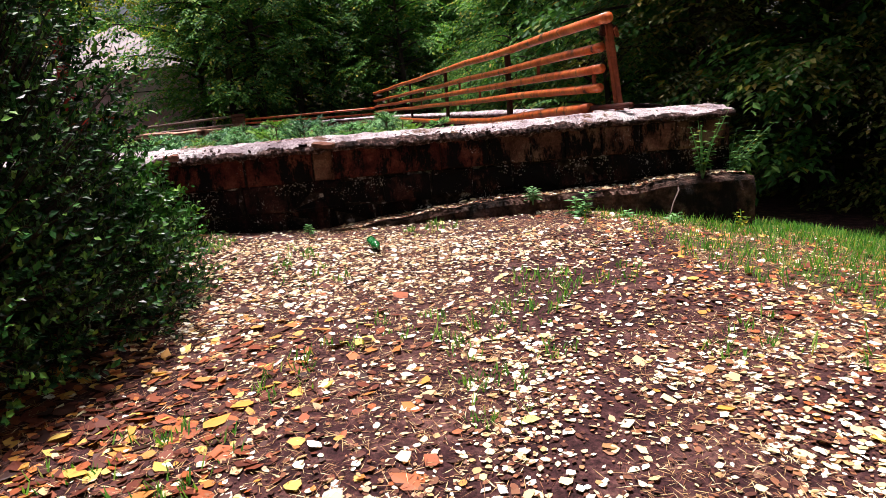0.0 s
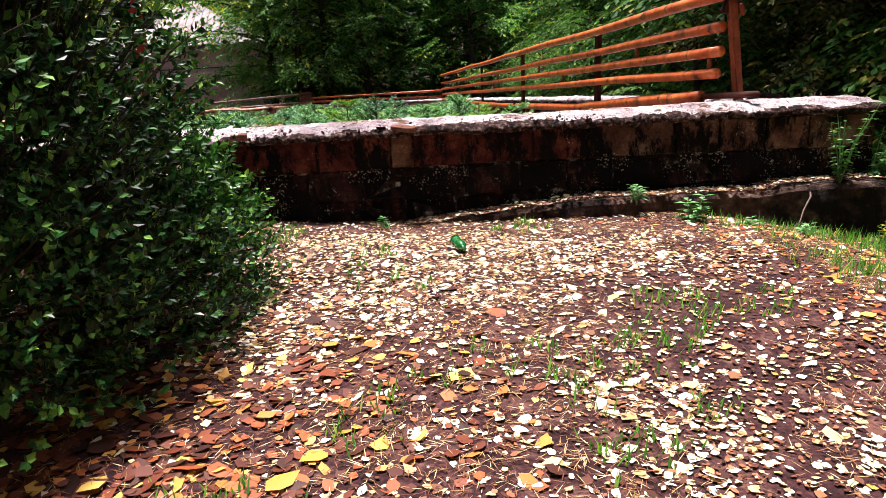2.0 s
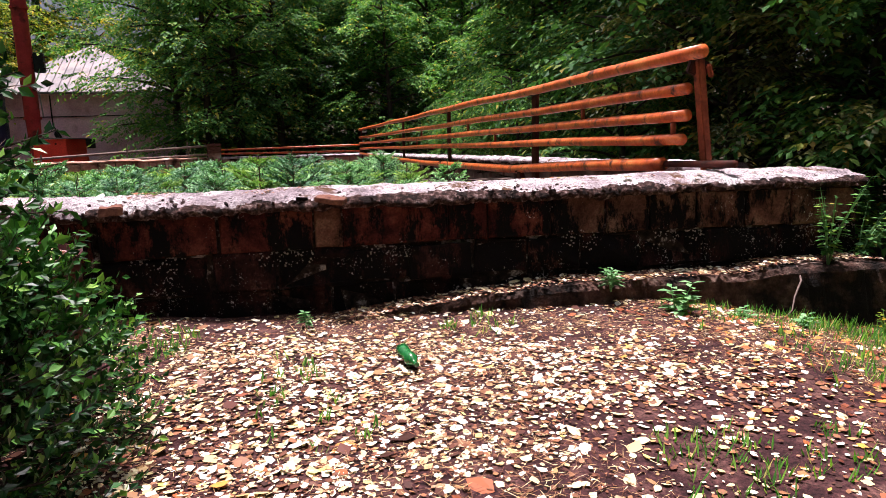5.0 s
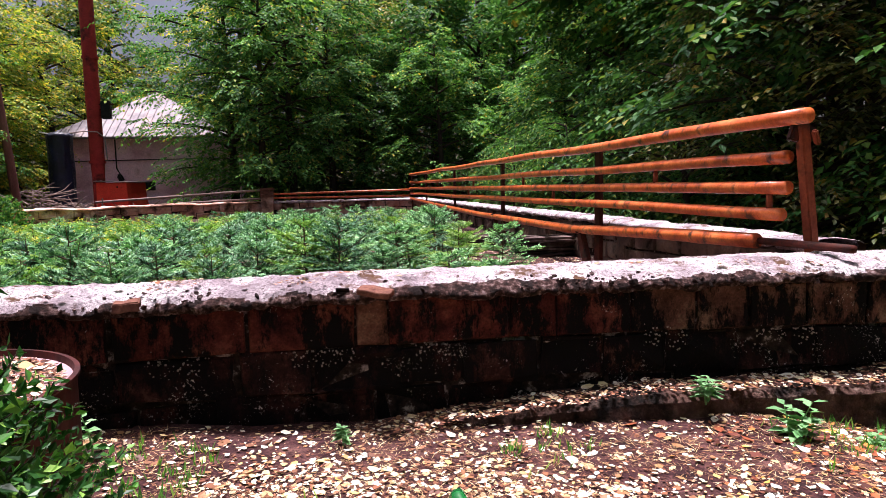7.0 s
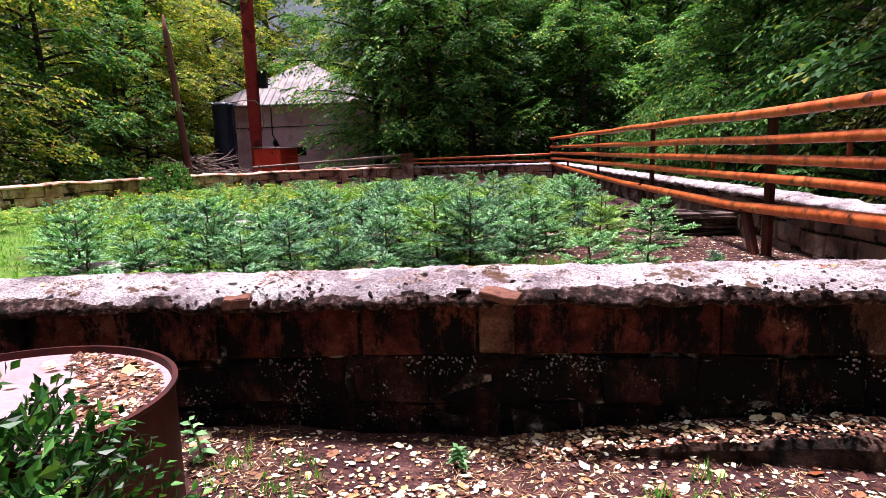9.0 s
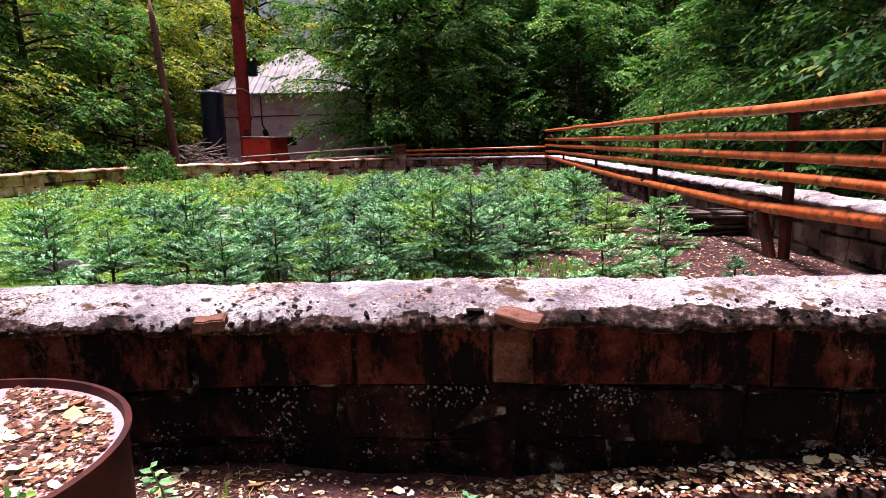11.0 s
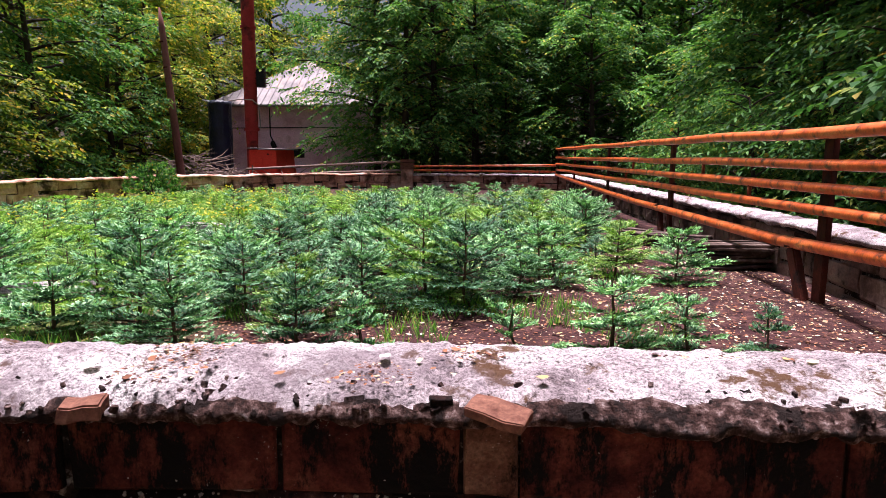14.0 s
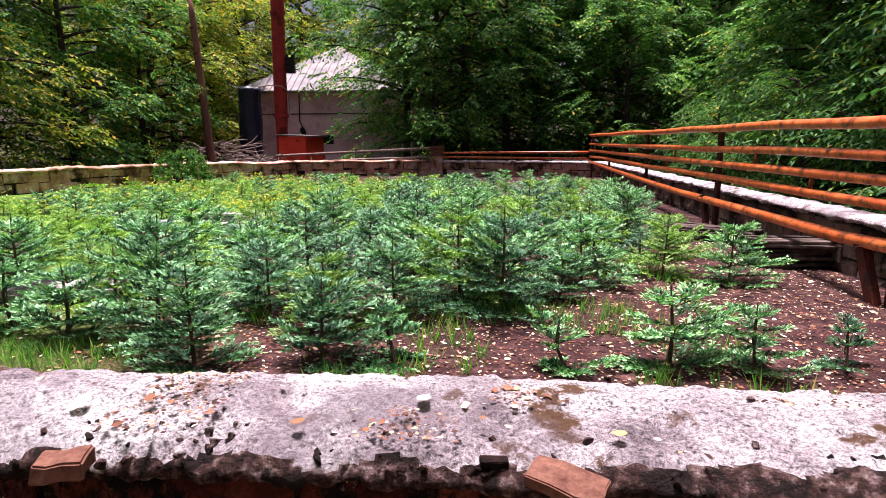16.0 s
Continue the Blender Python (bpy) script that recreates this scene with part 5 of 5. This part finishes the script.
def weed(name, label, at, height, stems, leaf, seed, mat_="weed", lean=(0, 0)):
    global rng
    keep, rng = rng, np.random.default_rng(seed)
    C, D, N, LL, wood = [], [], [], [], []
    for s in range(stems):
        a = rng.random() * 6.28
        h = height * (0.6 + 0.5 * rng.random())
        tip = np.array([math.cos(a) * 0.35 * h + lean[0], math.sin(a) * 0.35 * h + lean[1], h])
        wood.append(tube([(0, 0, -0.03), tip * np.array([0.4, 0.4, 0.55]), tip], [0.005, 0.004, 0.002], 5))
        for i in range(9):
            u = 0.2 + 0.8 * i / 8
            p = tip * np.array([u ** 1.3, u ** 1.3, u])
            for sgn in (0, 3.14):
                az = a + i * 1.57 + sgn
                C.append(p)
                D.append(np.array([math.cos(az), math.sin(az), 0.12 - 0.4 * (1 - u)]))
                N.append(np.array([0, 0, 1.0]) + rng.normal(size=3) * 0.2)
                LL.append(leaf * (1.15 - 0.55 * u) * (0.8 + 0.4 * rng.random()))
    LL = np.array(LL)
    w = thing(name, label, "plant", at=at)
    for q in wood:
        from_lists("stem", *q, M["weed"], w)
    from_lists("foliage", *scatter_leaves(C, D, N, LL, LL * 0.5, 0.15), M[mat_], w)
    rng = keep


weed("nettle", "green nettle with toothed leaves at the wall's foot", (-0.74, -0.92, -0.02), 0.28, 4, 0.13, 31)
weed("nettle", "low green weed beside the footing", (-0.35, -1.0, -0.10), 0.15, 5, 0.12, 32)
weed("nettle", "small green weed on the footing ledge", (-1.02, -0.62, 0.17), 0.14, 3, 0.08, 33)
weed("nettle", "green weed in the grass by the footing", (0.05, -1.05, -0.16), 0.16, 5, 0.10, 34)
weed("nettle", "tiny green weed at the wall's foot", (-2.95, -0.62, 0.10), 0.08, 3, 0.06, 35)
weed("maple_seedling", "small broad-leaved green seedling behind the drum", (-4.06, -0.70, 0.14), 0.24, 1, 0.085, 40)
weed("yellow_weed", "small yellow-leaved weed by the footing's end", (0.72, -1.05, -0.22), 0.20, 3, 0.06, 39, "tree_leaf_yellow")


def hanging_root():
    t_ = thing("hanging_root", "thin dry root hanging over the footing", "root")
    pts = [(0.30, -0.72, 0.24), (0.27, -0.80, 0.16), (0.20, -0.83, 0.06), (0.16, -0.86, -0.02), (0.05, -0.90, -0.08)]
    from_lists("root", *tube(pts, [0.008, 0.007, 0.006, 0.005, 0.003], 6), M["grey_stick"], t_, smooth=True)
    from_lists("rootlet", *tube([pts[0], (0.40, -0.74, 0.26), (0.48, -0.75, 0.25)], [0.006, 0.004, 0.002], 5), M["grey_stick"], t_, smooth=True)


hanging_root()
weed("wall_shrub", "small leafy shrub growing out of the wall end", (0.55, -0.72, 0.24), 0.55, 9, 0.075, 36, "tree_leaf")
weed("wall_shrub", "small leafy shrub leaning off the wall end", (0.85, -0.66, 0.22), 0.42, 8, 0.075, 37, "tree_leaf", (0.25, 0.0))


# ---- fallen leaves, grass ----
def litter(name, label, n_, area, size, mat_, seed, keep_if=None, height=None, parent=None):
    """Fallen leaves lying flat at random turns, each a slightly curled five-cornered blade."""
    r = np.random.default_rng(seed)
    vs, fs = [], []
    shape = [(0.0, -0.5), (0.34, -0.22), (0.40, 0.12), (0.0, 0.55), (-0.40, 0.12), (-0.34, -0.22)]
    made = 0
    while made < n_:
        x, y = r.uniform(area[0], area[1]), r.uniform(area[2], area[3])
        if keep_if and not keep_if(x, y, r):
            continue
        made += 1
        s = size * (0.5 + 0.8 * r.random() ** 1.4 + (0.9 if r.random() < 0.06 else 0))
        a = r.random() * 6.283
        z = (height(x, y) if height else ground_z(x, y) + 0.022 * nz(x, y, 0, 1.7) + 0.012 * nz(x, y, 3, 6.0)) + 0.003 + 0.007 * r.random()
        tilt = r.normal(size=2) * 0.17
        curl = r.uniform(-0.1, 0.28)
        ca, sa = math.cos(a), math.sin(a)
        o = len(vs)
        ws = r.uniform(0.75, 1.15)
        for px, py in shape:
            px *= s * ws * r.uniform(0.72, 1.25)
            py *= s * r.uniform(0.8, 1.2)
            dz = px * tilt[0] + py * tilt[1] + curl * (px * px + py * py) / s
            vs.append((x + px * ca - py * sa, y + px * sa + py * ca, z + dz))
        fs += [(o, o + 1, o + 2, o + 3), (o, o + 3, o + 4, o + 5)]
    ob = from_lists(name, vs, fs, M[mat_], parent)
    return tagged(ob, label, "" if parent else "fallen leaves", kind="stuff")


def in_yard(x, y, r):
    if y > wall_face(x) - 0.05 or math.hypot(x - DRUM[0], y - DRUM[1]) < 0.62:
        return False
    p = 1.0 if x < -1.9 else max(0.10, 1 - 0.5 * (x + 1.9))
    p *= 1 - 0.85 * math.exp(-(math.hypot(x + 4.1, y + 3.7) / 1.1) ** 2)
    p *= smooth_step(6.0, 4.2, math.hypot(x + 2.3, y + 3.2) + 0.8 * nz(x, y, 5, 0.7))
    p *= 0.28 + 1.0 * smooth_step(-0.30, 0.35, nz(x, y, 2, 0.9) + 0.6 * nz(x, y, 8, 2.5))
    return r.random() < p


def near_bush(x, y, r):
    d = math.hypot(x + 4.1, y + 3.6)
    return y < wall_face(x) - 0.1 and r.random() < math.exp(-(d / 1.05) ** 2)


litter("fallen_leaves", "pale yellow and buff fallen leaves strewn over the yard", 34000, (-7.5, 3.4, -8.5, -0.35), 0.032, "litter", 41, in_yard)
litter("fallen_leaves", "orange and rust fallen leaves, coloured darker for the bush's shade", 3400, (-7.0, -2.4, -6.5, -1.5), 0.056, "litter_orange", 42, near_bush)
litter("fallen_leaves", "rust and tan fallen leaves on the grassy slope", 6000, (-2.0, 3.0, -6.0, -0.6), 0.040, "litter_orange", 52, lambda x, y, r: y < wall_face(x) - 0.1 and r.random() < smooth_step(-1.8, -0.2, x) * smooth_step(3.0, 1.0, x))
litter("leaf_crumbs", "crumbled brown leaf scraps over the earth", 70000, (-7.0, 2.8, -7.5, -0.35), 0.018, "litter_bits", 43, in_yard)
litter("fallen_leaves", "fallen leaves scattered over the nursery soil", 3800, (-6.5, 0.35, 0.5, 9.0), 0.028, "litter", 44, lambda x, y, r: y > 0.35)
litter("leaf_crumbs", "brown scraps over the nursery soil", 28000, (-5.5, 0.35, 0.4, 7.0), 0.022, "litter_bits", 45, lambda x, y, r: y > 0.3)


def ledge_top(x, y):
    return 0.048 + 0.16 * smooth_step(-3.3, -1.1, x) + 0.055 * smooth_step(-0.1, 0.3, x) + 0.008 * nz(x, 0, 0, 5) + 0.018 * nz(x, 0.9, 2, 4.5)


def cap_height(x, y):
    f = wall_face(x)
    u = min(1, max(0, (y - f + 0.03) / 0.53))
    return 0.820 + 0.034 * math.sin(math.pi * min(1, 0.10 + u))


litter("fallen_leaves", "few pale leaves lying on the wall's cap", 70, (-5.0, 0.6, -0.45, 0.15), 0.036, "litter", 46, lambda x, y, r: wall_face(x) < y < wall_face(x) + 0.44, cap_height)
litter("leaf_crumbs", "crumbs and moss scraps on the wall's cap", 1500, (-5.0, 0.6, -0.45, 0.15), 0.014, "litter_bits", 47, lambda x, y, r: wall_face(x) < y < wall_face(x) + 0.44 and nz(x, y, 0, 3) > 0.1, cap_height)
on_lid = lambda x, y, r: math.hypot(x - DRUM[0], y - DRUM[1]) < 0.53 and (x - DRUM[0]) * 0.8 + (y - DRUM[1]) * 0.55 > 0.24 + 0.05 * nz(x, y, 0, 9)
litter("leaf_crumbs", "brown leaf scraps gathered on the drum lid", 1500, (-5.1, -3.8, -2.0, -0.7), 0.020, "litter_bits", 48, on_lid, lambda x, y: 0.657)
litter("fallen_leaves", "pale leaves on the drum lid", 46, (-5.1, -3.8, -2.0, -0.7), 0.05, "litter", 49, lambda x, y, r: math.hypot(x - DRUM[0], y - DRUM[1]) < 0.52 and (r.random() < 0.25 or on_lid(x, y, r)), lambda x, y: 0.662)
litter("fallen_leaves", "dead leaves on the footing ledge", 520, (-3.1, 0.95, -0.95, -0.25), 0.036, "litter", 50, lambda x, y, r: -0.20 < y - wall_face(x) < -0.01, ledge_top)
litter("leaf_crumbs", "brown scraps and twigs on the footing ledge", 2600, (-3.1, 0.95, -0.95, -0.25), 0.022, "litter_bits", 53, lambda x, y, r: -0.24 < y - wall_face(x) < -0.01, ledge_top)


def straw():
    """Dry stalks and needles lying over the yard's earth."""
    r = np.random.default_rng(81)
    C, D, N, L = [], [], [], []
    while len(C) < 84000:
        x, y = r.uniform(-6.5, 2.4), r.uniform(-7.2, -0.35)
        if y > wall_face(x) - 0.05 or math.hypot(x - DRUM[0], y - DRUM[1]) < 0.62 or nz(x, y, 6, 1.4) < -0.18 + 0.3 * (r.random() - 0.5):
            continue
        z = ground_z(x, y) + 0.022 * nz(x, y, 0, 1.7) + 0.012 * nz(x, y, 3, 6.0) + 0.004
        for k in range(3):
            a = r.random() * 6.283
            C.append((x + r.normal() * 0.03, y + r.normal() * 0.03, z + 0.004 * r.random()))
            D.append((math.cos(a), math.sin(a), 0.18 * r.random()))
            N.append((r.normal() * 0.3, r.normal() * 0.3, 1))
            L.append(0.025 + 0.06 * r.random() ** 1.5)
    ob = from_lists("dry_straw", *scatter_leaves(C, D, N, L, np.full(len(L), 0.0030), 0.1), M["straw"])
    tagged(ob, "dry brown straw and needles matted over the earth", "straw", kind="stuff")


straw()


def grass(name, label, n_, area, h, keep_if, seed):
    r = np.random.default_rng(seed)
    C, D, N, L, W = [], [], [], [], []
    while len(C) < n_:
        x, y = r.uniform(area[0], area[1]), r.uniform(area[2], area[3])
        if not keep_if(x, y, r):
            continue
        for k in range(5):
            a = r.random() * 6.283
            C.append((x + r.normal() * 0.02, y + r.normal() * 0.02, ground_z(x, y) - 0.01))
            D.append((0.5 * math.cos(a), 0.5 * math.sin(a), 0.7 + 0.5 * r.random()))
            N.append((math.cos(a), math.sin(a), 0.2))
            L.append(h * (0.5 + r.random()))
            W.append(0.006 + 0.004 * r.random())
    ob = from_lists(name, *scatter_leaves(C, D, N, L, W, 0.1), M["grass"])
    tagged(ob, label, "grass", kind="stuff")


grass("grass", "short green grass on the slope beside the wall end", 36000, (-1.2, 5.5, -5.0, 1.5), 0.085, lambda x, y, r: (y < wall_face(x) - 0.3 or x > 1.0) and r.random() < smooth_step(-0.9, 1.6, x + 0.8 * nz(x, y, 0, 1.1)), 61)
grass("grass", "thin grass tufts between the fallen leaves", 3500, (-4.0, 0.5, -5.5, -0.6), 0.06, lambda x, y, r: y < wall_face(x) - 0.1 and nz(x, y, 4, 1.6) > 0.22, 62)
grass("grass", "bright green grass at the west side of the nursery", 45000, (-13.5, -4.5, 1.0, 18.0), 0.075, lambda x, y, r: y > 0.4 and r.random() < smooth_step(-4.6, -7.5, x + 1.2 * nz(x, y, 0, 0.6)), 63)
grass("grass", "sparse grass between the spruces", 22000, (-6.5, -0.8, 1.2, 15.0), 0.11, lambda x, y, r: nz(x, y, 4, 1.3) > 0.02 and r.random() < smooth_step(-0.5, -3.0, x), 64)


def yellow_weeds():
    """Clumps of yellowing weeds along the west side of the nursery."""
    r = np.random.default_rng(71)
    C, D, N, L = [], [], [], []
    while len(C) < 5500:
        x, y = r.uniform(-13.5, -5.5), r.uniform(7.5, 19.5)
        if nz(x, y, 1, 0.9) < 0.05:
            continue
        h = 0.12 + 0.25 * r.random()
        for k in range(10):
            a = r.random() * 6.283
            C.append((x + r.normal() * 0.07, y + r.normal() * 0.07, ground_z(x, y) + h * r.random()))
            D.append((math.cos(a), math.sin(a), 0.4 * r.normal() + 0.2))
            N.append((r.normal() * 0.3, r.normal() * 0.3, 1))
            L.append(0.05 + 0.06 * r.random())
    L = np.array(L)
    tagged(from_lists("weed_patch", *scatter_leaves(C, D, N, L, L * 0.5, 0.15), M["tree_leaf_yellow"]), "low yellowing weeds along the west side of the nursery", "weeds", kind="stuff")


yellow_weeds()


# ---- stones of the long wall, last ----
def wall_stones():
    r = random.Random(3)
    shared = {}
    def course(z0, z1, joints, mat_, lump, inset, tone=""):
        for a, b in zip(joints[:-1], joints[1:]):
            mid = (a + b) / 2
            f = wall_face(mid)
            slope = math.atan((wall_face(b) - wall_face(a)) / (b - a))
            L = (b - a) - 0.014
            vs, fs = block_verts(L, z1 - z0 - 0.012, 0.09, 0.012, lump, r.randrange(10 ** 6))
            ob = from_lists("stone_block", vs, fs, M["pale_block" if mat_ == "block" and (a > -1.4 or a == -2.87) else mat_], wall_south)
            ob.matrix_basis = pose(a + 0.007, wall_face(a) + inset + r.uniform(-0.006, 0.006), z0 + 0.006, 0, 0, math.degrees(slope))
    top = [-9.0, -8.3, -7.6, -7.0, -6.3, -5.6, -4.95, -4.08, -3.43, -2.87, -2.69, -2.02, -1.75, -1.32, -0.93, -0.62, -0.28, 0.08, 0.42, 0.93]
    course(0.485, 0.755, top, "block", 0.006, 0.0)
    def cut(lo, hi, w):
        out = [lo]
        while out[-1] < hi - w * 0.7:
            out.append(min(hi, out[-1] + w * (0.6 + 0.8 * r.random())))
        out[-1] = hi
        return out
    # the lower courses are coloured much darker than the top course
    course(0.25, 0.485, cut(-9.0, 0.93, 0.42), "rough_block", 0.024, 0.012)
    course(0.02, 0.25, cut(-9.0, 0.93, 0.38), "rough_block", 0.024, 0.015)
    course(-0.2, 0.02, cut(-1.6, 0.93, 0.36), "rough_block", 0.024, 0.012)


wall_stones()
